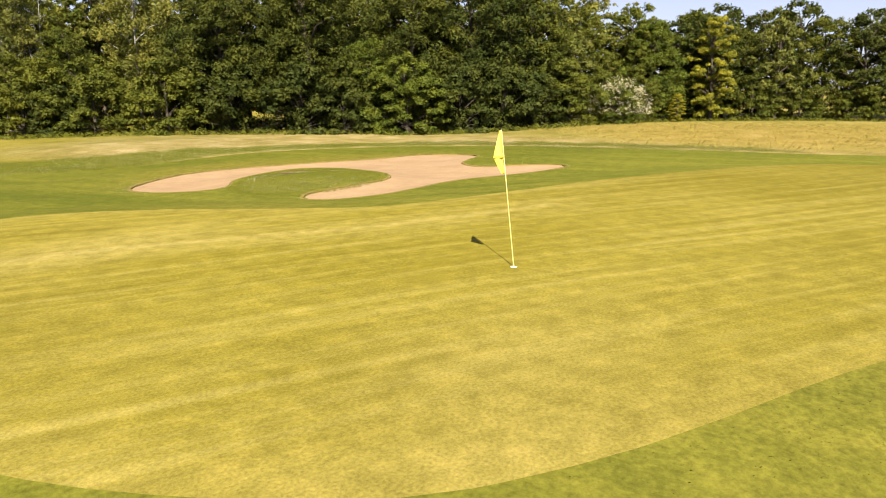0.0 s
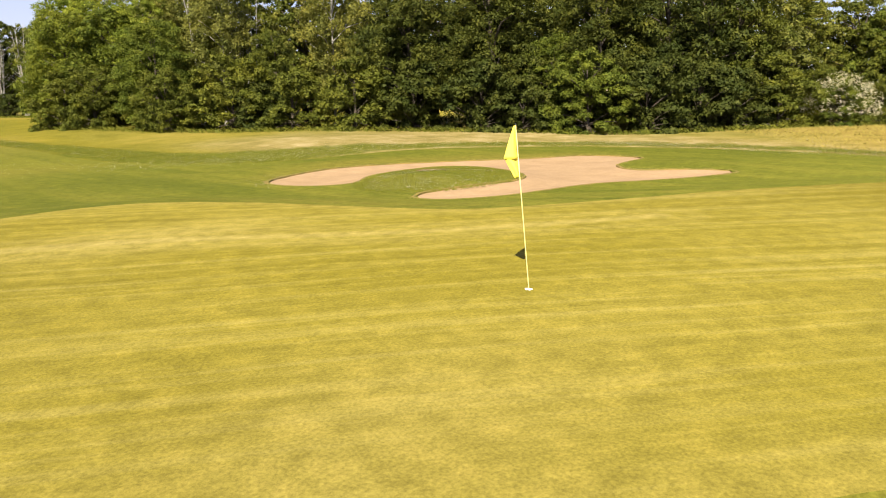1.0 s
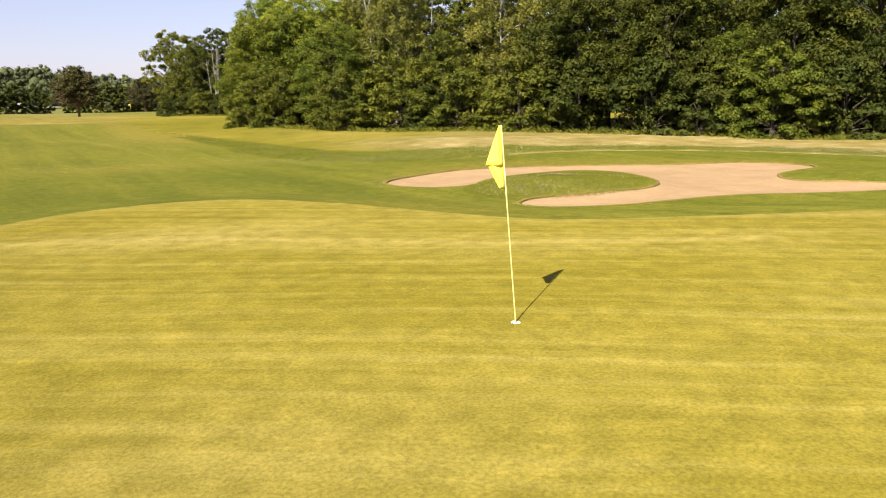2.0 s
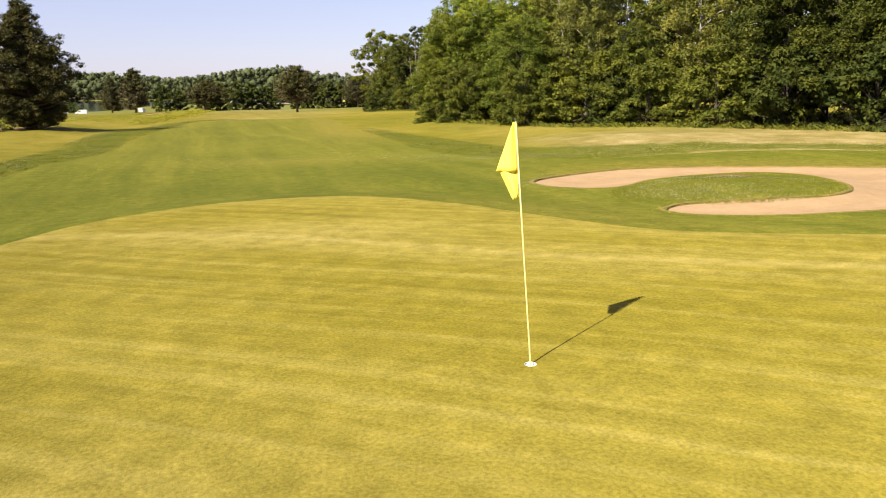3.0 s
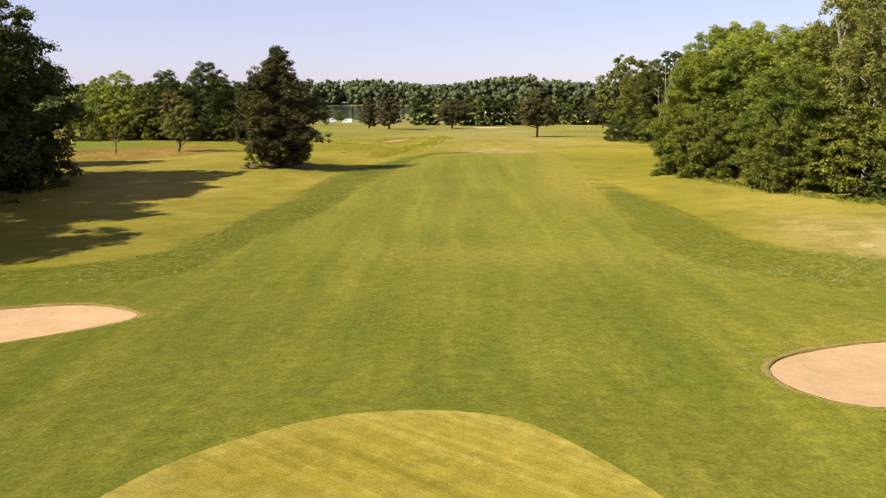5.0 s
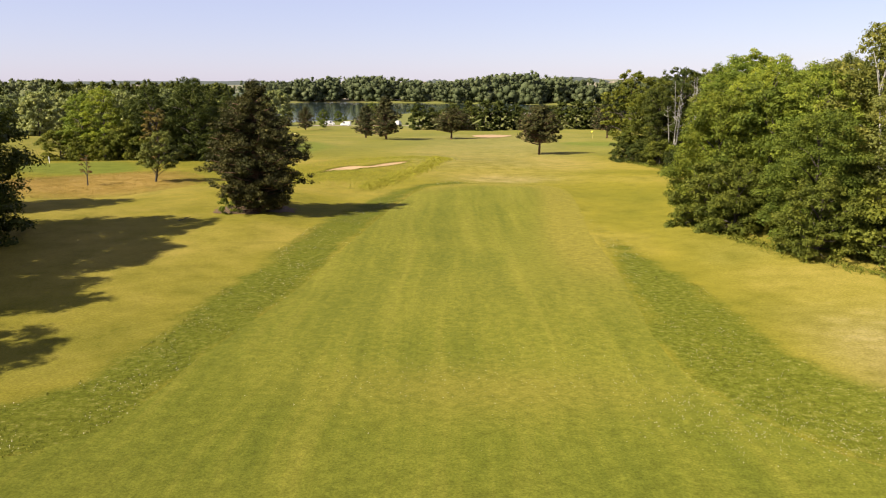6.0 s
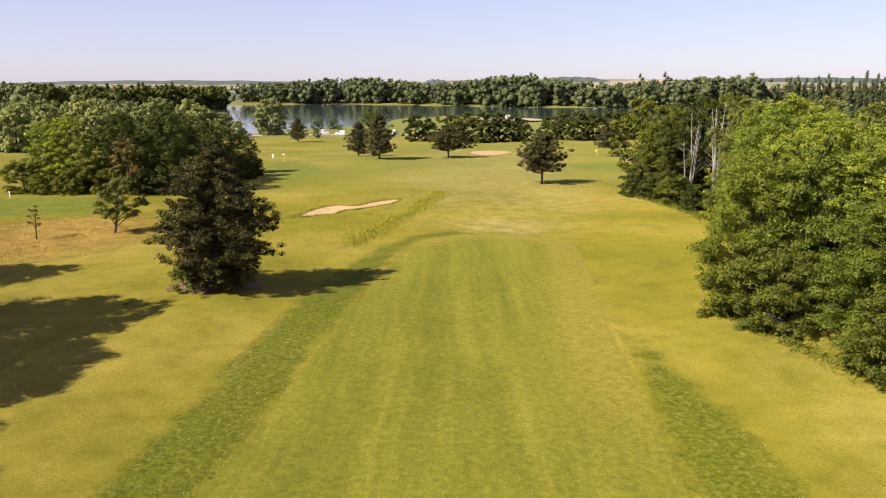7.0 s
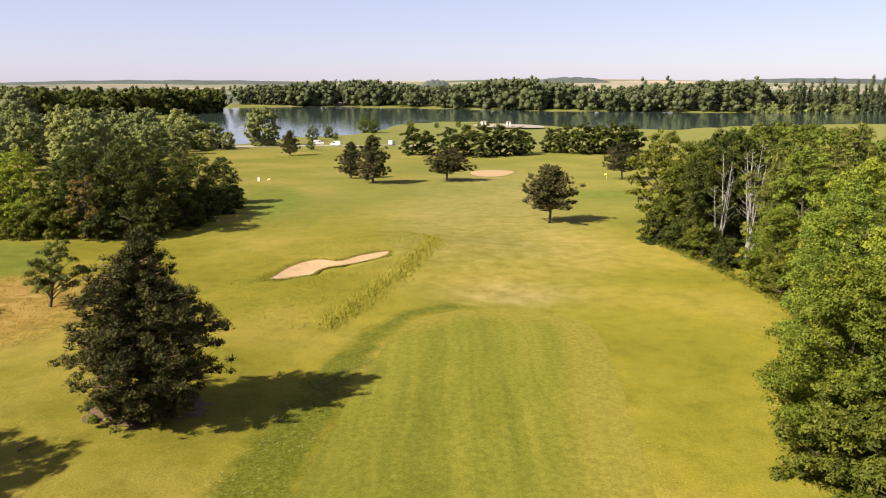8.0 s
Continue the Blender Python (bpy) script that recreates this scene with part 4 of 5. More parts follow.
# lone trees of the course
stand(pine("large_pine", 41, 11.0, 4.7, 0.35, 100000, "large dark bushy pine standing in dry grass", "", 0.72, 0.26, 3.2, oval=True), -18.9, 70.0, 20)
pine_b = stand(pine("scots_pine", 42, 8.4, 5.0, 2.2, 9000, "dark spreading pine with a bare lower trunk", "pines of the course", 0.78, 0.5, 1.5), 12.0, 141.6, 0)
plant(pine_b, -5.8, 200, 70, 1.22, 0.74)
plant(pine_b, 35.5, 206, 200, 1.05, 0.95, "dark pine at the far corner of the wood")
pine_c = stand(pine("scots_pine", 43, 10.4, 4.4, 1.2, 7000, "tall dark pine beside another", "pines of the course", 0.95, 0.55, 1.1), -22.3, 194, 0)
plant(pine_c, -29.1, 205.5, 120, 0.82, 1.0)
plant(pine_c, -66, 295, 40, 0.85, 1.0)
big = stand(broadleaf("large_oak", 44, 15.5, 7.2, -1.5, 90, 27000, 0.31, OAK, "large dark oak casting a broad shadow on the rough", full=0.42, core=0.3, inner=0.45), -38.3, 55.5, 0, 0.94)
plant(big, -37.5, 46.0, 110, 0.95, 1.0)
plant(big, -45.5, 68.0, 210, 0.68, 1.0)
plant(big, -36.0, 36.0, 300, 0.9, 1.0)
plant(big, -34.5, 26.0, 40, 0.9, 1.0)
stand(broadleaf("crab_apple", 45, 6.0, 2.7, 1.3, 30, 9000, 0.17, OLIVE, "small leaning tree with an uneven grey-green crown", slim=0.6, lean=1.1, apart=True), -37.9, 92.2, 20)
stand(broadleaf("sapling", 46, 3.6, 0.9, 1.2, 9, 420, 0.14, RUST, "thin sapling with rusty leaves in dry grass", apart=True), -44.2, 88.5)
# the copse west of the fairway
LEFT = [("p", -46.4, 128.5, 1.02), ("o", -54.5, 129, 0.84), ("a", -61.5, 127.5, 0.90), ("a", -66, 129, 0.84), ("p", -45.0, 142, 0.84), ("o", -45.2, 151.0, 0.68), ("p", -44.6, 160, 0.64), ("p", -46.5, 135, 0.92), ("v", -43.4, 161.5, 0.9), ("v", -42.2, 155, 1.1), ("v", -41.8, 148, 1.25), ("v", -41.4, 141, 1.25), ("v", -42.0, 134, 1.3), ("v", -43.6, 127.0, 1.15), ("M", -56, 146, 0.72), ("M", -62, 139, 0.68), ("A", -70, 136, 0.62),
        ("u", -69.5, 127.8, 1.1), ("M", -58, 158, 0.68), ("u", -60, 124.2, 0.8), ("u", -64.5, 125.2, 0.8), ("u", -54.5, 125.5, 0.8), ("v", -49.5, 124.5, 0.95), ("u", -57, 126, 1.2), ("O", -52, 138, 0.7), ("M", -56.5, 135, 0.72), ("v", -50.5, 131.5, 1.5), ("u", -64, 131, 1.3)]
for kind, x, y, s in LEFT:
    plant(KINDS[kind], x, y, pick.uniform(0, 360), s, pick.uniform(0.96, 1.06))
stand(broadleaf("browned_thorn", 48, 8.6, 2.6, -0.4, 30, 8000, 0.2, COPPER, "brown-tinged thorn tree at the copse's edge"), -51.6, 125.2)

# willows and shrubs on the way to the lake
willow = stand(broadleaf("willow_tree", 51, 11.5, 5.6, -0.8, 48, 4200, 0.7, WILLOW, "rounded grey-green willow on the lake shore", "tree", "willows by the lake", sprigs=(4, 7), core=0.42, inner=0.12), -93, 356, 0, 1.5)
for x, y, s in ((-122, 335, 1.25), (-134, 330, 1.35), (-147, 335, 1.4), (-160, 330, 1.4), (-172, 338, 1.4), (-188, 332, 1.5), (-205, 320, 1.5), (-118, 346, 1.0), (-116, 331, 1.25), (-109, 336, 1.0), (-215, 270, 1.5), (-228, 300, 1.6), (-104, 262, 1.0), (-116, 250, 1.1), (-112, 285, 1.05), (-124, 268, 1.1), (-133, 246, 1.1), (-128, 296, 1.1), (-118, 312, 1.0), (-140, 280, 1.2), (-150, 258, 1.2), (-110, 300, 0.9), (-150, 310, 1.2), (-164, 280, 1.2), (-142, 226, 1.1), (-128, 220, 1.0),
                (-170, 240, 1.2), (-185, 262, 1.2), (-112, 232, 0.95), (-180, 310, 1.2), (-200, 290, 1.2), (-106, 322, 0.7), (-100, 330, 0.55)):
    plant(willow, x, y, pick.uniform(0, 360), s * 1.08, pick.uniform(0.85, 1.1), "rounded willow in a grove before the lake")
shrub = stand(broadleaf("shore_tree", 52, 7.5, 3.6, -0.6, 30, 2400, 0.55, MAPLE, "small round green tree near the lake", "tree", "small trees near the lake", sprigs=(4, 7), core=0.42, inner=0.12), -80, 398)
for x, y, s in ((-76, 420, 0.8), (-64, 468, 1.3), (-58, 462, 1.1), (-66, 330, 0.55), (-70, 405, 0.5), (-38, 480, 0.8), (-24, 520, 0.5), (-10, 530, 0.6), (4, 520, 0.5)):
    plant(shrub, x, y, pick.uniform(0, 360), s)
dark_shrub = stand(broadleaf("line_tree", 53, 7.2, 3.7, -0.8, 34, 3600, 0.40, OAK, "dark round tree in a line across the course", "tree", "small trees near the lake", sprigs=(5, 8), inner=0.4), -22, 300, 0, 1.4)
for x, y, s in ((-17, 304, 0.95), (-8, 292, 1.1), (-2, 296, 1.2), (4, 292, 1.25), (10, 298, 1.2), (16, 302, 1.1), (20, 312, 0.9), (30, 318, 1.0), (35, 312, 1.2), (41, 308, 1.25), (47, 310, 1.2), (53, 314, 1.25), (58, 318, 1.15), (62, 322, 1.2)):
    plant(dark_shrub, x, y, pick.uniform(0, 360), s * 1.28)


# far woods beyond the lake: nobody could count them
def far_wood(name, line, deep, tall, count, size, material, label, seed):
    rng = np.random.default_rng(seed)
    line = np.array(line, float)
    seg = np.linalg.norm(np.diff(line, axis=0), axis=1)
    run = np.concatenate([[0], np.cumsum(seg)])
    vs, ns, cs, rs = [], [], [], []
    for i in range(count):
        s = rng.uniform(0, run[-1])
        x = np.interp(s, run, line[:, 0]) + rng.normal() * 3
        y = np.interp(s, run, line[:, 1]) + rng.uniform(0, deep)
        h = tall * rng.uniform(0.7, 1.05) * (0.88 + 0.12 * math.sin(x * 0.021 + 1.3 * math.sin(x * 0.008)))
        w = h * rng.uniform(0.22, 0.34)
        base = hz(x, y) - 0.5
        c = [(x + rng.normal() * w * 0.5, y + rng.normal() * w * 0.5, base + h * q) for q in (0.15, 0.32, 0.5, 0.62, 0.78, 0.88)]
        r = [w * 0.75, w * 0.85, w * 0.85, w * 0.75, w * 0.6, w * 0.4]
        for q in range(6):
            d = rng.normal(size=3)
            d /= np.linalg.norm(d)
            o = rng.integers(0, 6)
            c.append(tuple(np.array(c[o]) + d * r[o] * 0.8))
            r.append(w * rng.uniform(0.2, 0.4))
        cs += c
        rs += r
        got = leaves(c, r, 300, size * 0.66, rng, inner=0.1, slim=0.8)
        vs.append(got[0])
        ns.append(got[1])
    lump = lumps(cs, [q * 0.6 for q in rs], rng, 0.9, 0.4)
    ob = new(name, crown_mesh(name, lump, (np.concatenate(vs), np.concatenate(ns), 3), material))
    return tagged(ob, label, "woodland", "", "stuff")


far_wood("far_wood", [(-330, 1054), (-170, 1050), (-50, 978), (60, 890), (150, 872), (250, 840), (320, 838)], 110, 37, 640, 1.7, HAZED_LEAF, "band of mixed woodland on the far shore", 61)
far_wood("west_wood", [(-480, 690), (-380, 640), (-320, 700), (-290, 800), (-360, 900)], 80, 35, 330, 1.7, OAK, "dark woodland on the lake's western shore", 62)
far_wood("west_copse", [(-420, 330), (-330, 330), (-250, 350), (-200, 370)], 120, 17, 200, 1.3, HAZED_LEAF, "low wood of mixed trees before the lake", 63)
far_wood("east_wood", [(70, 130), (90, 170), (78, 210), (100, 240), (140, 300), (160, 380)], 60, 13, 150, 1.1, MAPLE, "wood of mixed broadleaf trees east of the course", 64)
far_wood("east_thicket", [(100, 60), (130, 130), (170, 220), (230, 300)], 70, 13, 150, 1.3, ASH, "thicket of light green trees beyond the wood", 65)
far_wood("horizon_wood", [(-1700, 1900), (-900, 1800), (-300, 2100), (300, 1900), (900, 2000), (1700, 1800)], 500, 18, 180, 5.0, HAZED_LEAF, "woods and hedges on the horizon", 66)
far_wood("tall_grove", [(-372, 560), (-330, 556)], 26, 36, 22, 1.5, HAZED_LEAF, "grove of tall trees west of the lake, their green greyed with haze", 69)
far_wood("shore_wood", [(300, 850), (400, 848), (520, 842), (700, 800)], 60, 24, 190, 1.7, HAZED_LEAF, "woodland behind the row of poplars", 68)
far_wood("shore_scrub", [(300, 822), (400, 815), (520, 812), (660, 760)], 14, 13, 110, 1.5, WILLOW, "low willows and scrub before the poplars", 67)
pop = stand(poplar("poplar_tree", 71, 30, 5.2, 1300, 0.95, POPLAR, "slim dark poplar in a row beyond the lake", "row of poplars"), 330, 824, 0, 1.1)
for i in range(46):
    x = 334 + i * 5.6 + pick.uniform(-1.2, 1.2)
    plant(pop, x, 828 - 0.7 * i + pick.uniform(-5, 5), pick.uniform(0, 360), pick.uniform(1.0, 1.22), pick.uniform(0.95, 1.1))
for x, y, s in ((195, 905, 1.2), (222, 900, 1.25), (-262, 1110, 1.0), (-250, 1110, 0.95), (-290, 1120, 0.9)):
    plant(pop, x, y, pick.uniform(0, 360), s)


# ---- the flagstick ----
YELLOW = smooth("yellow_flag_cloth", (0.76, 0.63, 0.07), 0.75, 0.0, 0.1)
POLE = smooth("yellow_painted_pole", (0.70, 0.58, 0.20), 0.4)
WHITE = smooth("white_plastic", (0.80, 0.79, 0.75), 0.4)
BLACK = smooth("black_rubber", (0.02, 0.02, 0.02), 0.6)
DARK_SOIL = rugged("dark_soil", (0.03, 0.025, 0.02), (0.06, 0.05, 0.04), 8.0)


def flagstick():
    root = thing("flagstick", Matrix(), "yellow golf flagstick with a drooping yellow flag", "golf flag")
    lean = Vector((-0.069, 0.216, 2.126))
    v, f = tube([lean * t for t in (-0.04, 0.0, 0.5, 1.0)], [0.0074, 0.0074, 0.0066, 0.006], 10)
    part("pole", mesh_of("pole", v, f, POLE), POLE, root)
    v, f = tube([lean * 0.998, lean * 1.004, lean * 1.009], [0.010, 0.010, 0.005], 10)
    part("cap", mesh_of("cap", v, f, BLACK), BLACK, root, "black cap")
    # cloth that hangs in folds: the outer top corner droops beside the pole, the lower corner swings back to it
    side = Vector((-0.83, 0.55, 0)).normalized()
    across = Vector((0.55, 0.83, 0))
    verts, faces = [], []

    def panel(top_in, top_out, low_in, low_out, bulge, back, n=12, k=10):
        """One fold of the cloth between four corners, given as reach from the pole and drop."""
        first = len(verts)
        for i in range(n + 1):
            for j in range(k + 1):
                u, w = i / n, j / k
                q = Vector(top_in).lerp(Vector(top_out), u).lerp(Vector(low_in).lerp(Vector(low_out), u), w)
                deep = back * (1 - 0.5 * w) + bulge * math.sin(math.pi * u) * w + 0.012 * math.sin(7 * u + 3 * w)
                verts.append(lean * (1 - (q.y + 0.012) / 2.126) + side * (q.x + 0.008) + across * deep)
        for i in range(n):
            for j in range(k):
                o = first + i * (k + 1) + j
                faces.append((o, o + k + 1, o + k + 2, o + 1))

    panel((0, 0), (0.02, 0.0), (0, 0.415), (0.19, 0.415), -0.02, 0.0)
    panel((0, 0.37), (0.178, 0.395), (0.0, 0.63), (0.06, 0.66), -0.035, 0.007)
    cloth = part("flag", mesh_of("flag", verts, faces, YELLOW), YELLOW, root, "bright yellow cloth flag hanging in folds")
    thick = cloth.modifiers.new("thickness", "SOLIDIFY")
    thick.thickness = 0.004
    return root


flag = flagstick()
flag.location = (0, 0, hz(0, 0) + 0.01)


def cup():
    """The hole: a white liner sunk in the turf."""
    z = hz(0, 0) + 0.01
    root = thing("hole_cup", pose(0, 0, z), "white-rimmed hole cup sunk in the green", "golf hole")
    n = 32
    bm = bmesh.new()
    rings = []
    for r, h in ((0.054, 0.000), (0.053, 0.002), (0.050, 0.002), (0.049, -0.03), (0.049, -0.11)):
        rings.append([bm.verts.new((r * math.cos(2 * math.pi * i / n), r * math.sin(2 * math.pi * i / n), h)) for i in range(n)])
    for a, b in zip(rings, rings[1:]):
        for i in range(n):
            bm.faces.new((a[i], a[(i + 1) % n], b[(i + 1) % n], b[i]))
    part("liner", bm, WHITE, root, "white plastic liner")
    bm = bmesh.new()
    bm.faces.new([bm.verts.new((0.0485 * math.cos(2 * math.pi * i / n), 0.0485 * math.sin(2 * math.pi * i / n), -0.11)) for i in range(n)])
    part("bottom", bm, DARK_SOIL, root)
    # turf between the liner and the square left open in the green
    square = [(0.25, 0), (0.25, 0.25), (0, 0.25), (-0.25, 0.25), (-0.25, 0), (-0.25, -0.25), (0, -0.25), (0.25, -0.25)]
    v = [(0.0535 * math.cos(2 * math.pi * i / n), 0.0535 * math.sin(2 * math.pi * i / n), 0.0) for i in range(n)] + [(x, y, hz(x, y) + 0.018 - z - 0.008 + 0.008) for x, y in square]
    f = []
    for s in range(8):
        for q in range(4):
            i = (s * 4 - 2 + q) % n
            f.append((i, n + s, (i + 1) % n))
        f.append(((s * 4 + 2) % n, n + s, n + (s + 1) % 8))
    collar = new("hole_collar", mesh_of("hole_collar", [Vector(p) + Vector((0, 0, z)) for p in v], f, GREEN_TURF))
    tagged(collar, "short turf round the hole", "turf", "", "structure")
    return root


cup()


# ---- grass, flowers and clutter ----
def blades(name, places, low, high, thin, material, label, category, seed, droop=0.35, per=3):
    """Upright grass blades in small tufts at the given plan places."""
    rng = np.random.default_rng(seed)
    p = np.repeat(np.array(places), per, 0)
    n = len(p)
    p = p + rng.normal(size=(n, 2)) * thin * 3
    z = height(p[:, 0], p[:, 1])
    a = rng.uniform(0, 2 * np.pi, n)
    a = np.where(0.54 * np.cos(a) - 0.84 * np.sin(a) < 0, a + np.pi, a)  # the broad side of each blade turns to the sun
    h = rng.uniform(low, high, n)
    w = thin * rng.uniform(0.6, 1.4, n)
    lean = rng.normal(size=(n, 2)) * droop
    base = np.column_stack([p, z - 0.01])
    across = np.column_stack([np.cos(a) * w, np.sin(a) * w, np.zeros(n)])
    tip = base + np.column_stack([lean * h[:, None], h])
    mid = base + np.column_stack([lean * h[:, None] * 0.35, h * 0.55])
    v = np.stack([base - across, base + across, mid + across * 0.9, tip], 1).reshape(-1, 3)
    me = quad_mesh(name, v, material)
    up = np.column_stack([rng.normal(size=(n, 2)) * 0.2 - np.array([0.3, 0.2]), np.ones(n)])
    up /= np.linalg.norm(up, axis=1)[:, None]
    me.normals_split_custom_set_from_vertices(np.repeat(up, 4, 0).tolist())
    return tagged(new(name, me), label, category, "", "stuff")


def flowers(name, places, size, lift, label, seed):
    """Small white clover heads just above the turf."""
    rng = np.random.default_rng(seed)
    p = np.array(places)
    n = len(p)
    c = np.column_stack([p, height(p[:, 0], p[:, 1]) + lift * rng.uniform(0.6, 1.3, n)])
    s = (size * rng.uniform(0.6, 1.3, n))[:, None]
    a = rng.uniform(0, 3, n)
    u = np.column_stack([np.cos(a), np.sin(a), rng.normal(size=n) * 0.3]) * s
    w = np.column_stack([-np.sin(a), np.cos(a), 0.5 + rng.normal(size=n) * 0.3]) * s
    v = np.stack([c - u, c - w, c + u, c + w], 1).reshape(-1, 3)
    return tagged(new(name, quad_mesh(name, v, PETAL)), label, "flowers", "", "stuff")


def scatter(field, bounds, count, seed, patch=0.0):
    """Plan places where field is negative; patch makes them gather in drifts."""
    rng = np.random.default_rng(seed)
    got = np.zeros((0, 2))
    while len(got) < count:
        q = rng.uniform((bounds[0], bounds[1]), (bounds[2], bounds[3]), (count * 3, 2))
        keep = field(q[:, 0], q[:, 1]) < 0
        if patch:
            drift = np.sin(q[:, 0] * 0.9 + 2 * np.sin(q[:, 1] * 0.5)) * np.sin(q[:, 1] * 0.8 + 1.5 * np.sin(q[:, 0] * 0.43))
            keep &= rng.random(len(q)) < np.clip(0.5 + drift * patch, 0.04, 1)
        got = np.concatenate([got, q[keep]])
    return got[:count]


def inside(curve, pad=0.0):
    return lambda x, y: signed(curve, x, y) + pad


def near_line(points, reach, count, seed):
    rng = np.random.default_rng(seed)
    q = np.array(points, float)
    seg = np.concatenate([[0], np.cumsum(np.linalg.norm(np.diff(q, axis=0), axis=1))])
    s = rng.uniform(0, seg[-1], count)
    return np.column_stack([np.interp(s, seg, q[:, 0]), np.interp(s, seg, q[:, 1])]) + rng.normal(size=(count, 2)) * reach


def rim(curve, count, seed, out=0.14, spread=0.10):
    rng = np.random.default_rng(seed)
    i = rng.integers(0, len(curve), count)
    t = rng.random(count)[:, None]
    p = curve[i] * (1 - t) + np.roll(curve, -1, 0)[i] * t
    q = p + rng.normal(size=(count, 2)) * spread
    return q[signed(curve, q[:, 0], q[:, 1]) > 0.0]


thin_out = np.random.default_rng(80)
not_sand_c = lambda x, y: np.maximum(signed(FESCUE_A, x, y) + 9 * thin_out.random(np.shape(x)) ** 2 * step01(-x, 8, 16), 0.4 - signed(BUNKER_C, x, y))
blades("tall_grass", scatter(not_sand_c, around(FESCUE_A, 0), 9000, 81), 0.04, 0.14, 0.012, MEADOW, "uncut golden-green grass round the far bunker", "tall grass", 81, 0.7)
blades("tall_grass", near_line([(-5.2, 127), (-4.6, 120), (-6.2, 112), (-8.5, 101), (-12.0, 88)], 0.7, 3600, 82), 0.10, 0.34, 0.014, MEADOW, "thick green tall grass edging the fairway", "tall grass", 82)
blades("tall_grass", scatter(inside(FESCUE_B), around(FESCUE_B, 0), 9000, 83), 0.04, 0.15, 0.012, RUSTY, "reddish dry uncut grass round a sapling", "tall grass", 83, 0.7)
blades("tall_grass", scatter(inside(FESCUE_C), around(FESCUE_C, 0), 9000, 84), 0.04, 0.14, 0.010, STRAW, "golden uncut grass on a low rise", "tall grass", 84, 0.8)
WOOD_LINE = [(24.6, 126), (27.0, 113), (28.6, 101), (28.4, 90), (24.5, 80), (19, 70), (17.6, 65), (19.6, 58), (21.6, 52.5), (25, 47), (29.5, 39.5), (34, 33.5), (37.5, 27), (41, 20.5), (46, 17), (54, 13), (62, 11.5), (68, 8), (73, 1), (76, -6), (77, -24)]
blades("weeds", near_line(WOOD_LINE, 0.5, 5000, 85), 0.06, 0.4, 0.018, TUFT, "weeds and long grass along the foot of the wood", "weeds", 85, 0.8)
blades("lip_grass", rim(BUNKER_A, 4200, 86, spread=0.16), 0.015, 0.055, 0.007, STRAW, "dry grass overhanging the bunker's lip", "grass", 86)
blades("lip_grass", rim(BUNKER_B, 1800, 87, spread=0.16), 0.015, 0.055, 0.007, STRAW, "dry grass overhanging the bunker's lip", "grass", 87)
blades("lip_grass", rim(BUNKER_C, 1500, 88, spread=0.2), 0.05, 0.2, 0.02, TUFT, "green grass overhanging the bunker's lip", "grass", 88)
blades("clover_grass", scatter(inside(BELT_W), (-33, 20, 2, 97), 8000, 89, 0.9), 0.03, 0.08, 0.010, TUFT, "tufted clover and rough grass beside the fairway", "grass", 89, 0.6)
blades("clover_grass", scatter(inside(BELT_E), (9, -5, 36, 69), 6000, 90, 0.9), 0.03, 0.08, 0.010, TUFT, "tufted clover and rough grass beside the fairway", "grass", 90, 0.6)
ISLAND = outline([(8.2, 11.5), (10, 10.4), (12.4, 10.3), (13.8, 11.2), (14.8, 12.8), (15.0, 14.6), (13, 15), (10.8, 14.2), (9.0, 13.2)])
blades("island_grass", scatter(inside(ISLAND, -0.6), around(ISLAND, 1), 6500, 91), 0.02, 0.07, 0.008, TUFT, "longer clover turf on the bunker's island", "grass", 91, 0.5)
blades("apron_grass", scatter(lambda x, y: np.maximum(-signed(GREEN, x, y) + 0.12, np.hypot(x + 2, y + 5) - 7), (-9, -12, 6, 2), 9000, 92, 0.5), 0.012, 0.035, 0.005, TUFT, "short tufted grass beside the green", "grass", 92, 0.8)
blades("fairway_tufts", scatter(lambda x, y: np.maximum(np.maximum(signed(FAIRWAY, x, y), 0.3 - signed(GREEN, x, y)), np.maximum(0.4 - signed(BUNKER_A, x, y), 0.4 - signed(BUNKER_B, x, y))), (-26, 2, 26, 40), 9000, 101, 0.9), 0.012, 0.034, 0.010, TUFT, "small uneven tufts in the mown grass", "grass", 101, 0.9)
flowers("clover_flowers", scatter(inside(ISLAND, -0.3), around(ISLAND, 1), 2800, 93, 0.8), 0.011, 0.045, "white clover flowers on the bunker's island", 93)
flowers("clover_flowers", scatter(inside(BELT_W), (-33, 20, 2, 97), 2600, 94, 1.0), 0.014, 0.07, "white clover flowers in the rough belt", 94)
flowers("clover_flowers", scatter(inside(BELT_E), (9, -5, 36, 69), 2600, 95, 1.0), 0.014, 0.07, "white clover flowers in the rough belt", 95)
flowers("clover_flowers", near_line([(8, 29), (17, 28), (25, 24), (33, 15), (38, 8)], 1.5, 4600, 96), 0.012, 0.06, "white clover flowers in dry grass", 96)

flowers("clover_flowers", np.concatenate([near_line([(-6, 33.5), (1, 32.5), (7.5, 34)], 2.2, 700, 97), near_line([(6.6, 15.5), (7.0, 17.2), (9, 18.6)], 0.35, 130, 98)]), 0.011, 0.03, "white clover flowers in mown grass", 97)
flowers("clover_flowers", np.concatenate([near_line([(31, 19), (32.2, 15.5), (31.4, 11.6), (30.6, 7.1), (31.2, 0.6), (31.7, -8)], 0.8, 6000, 99), near_line([(7.2, 31.5), (8.4, 28.7), (11.4, 27.5), (16.3, 27.0), (20.7, 25)], 1.1, 900, 100)]), 0.014, 0.06, "drifts of white clover flowers in dry grass", 99)
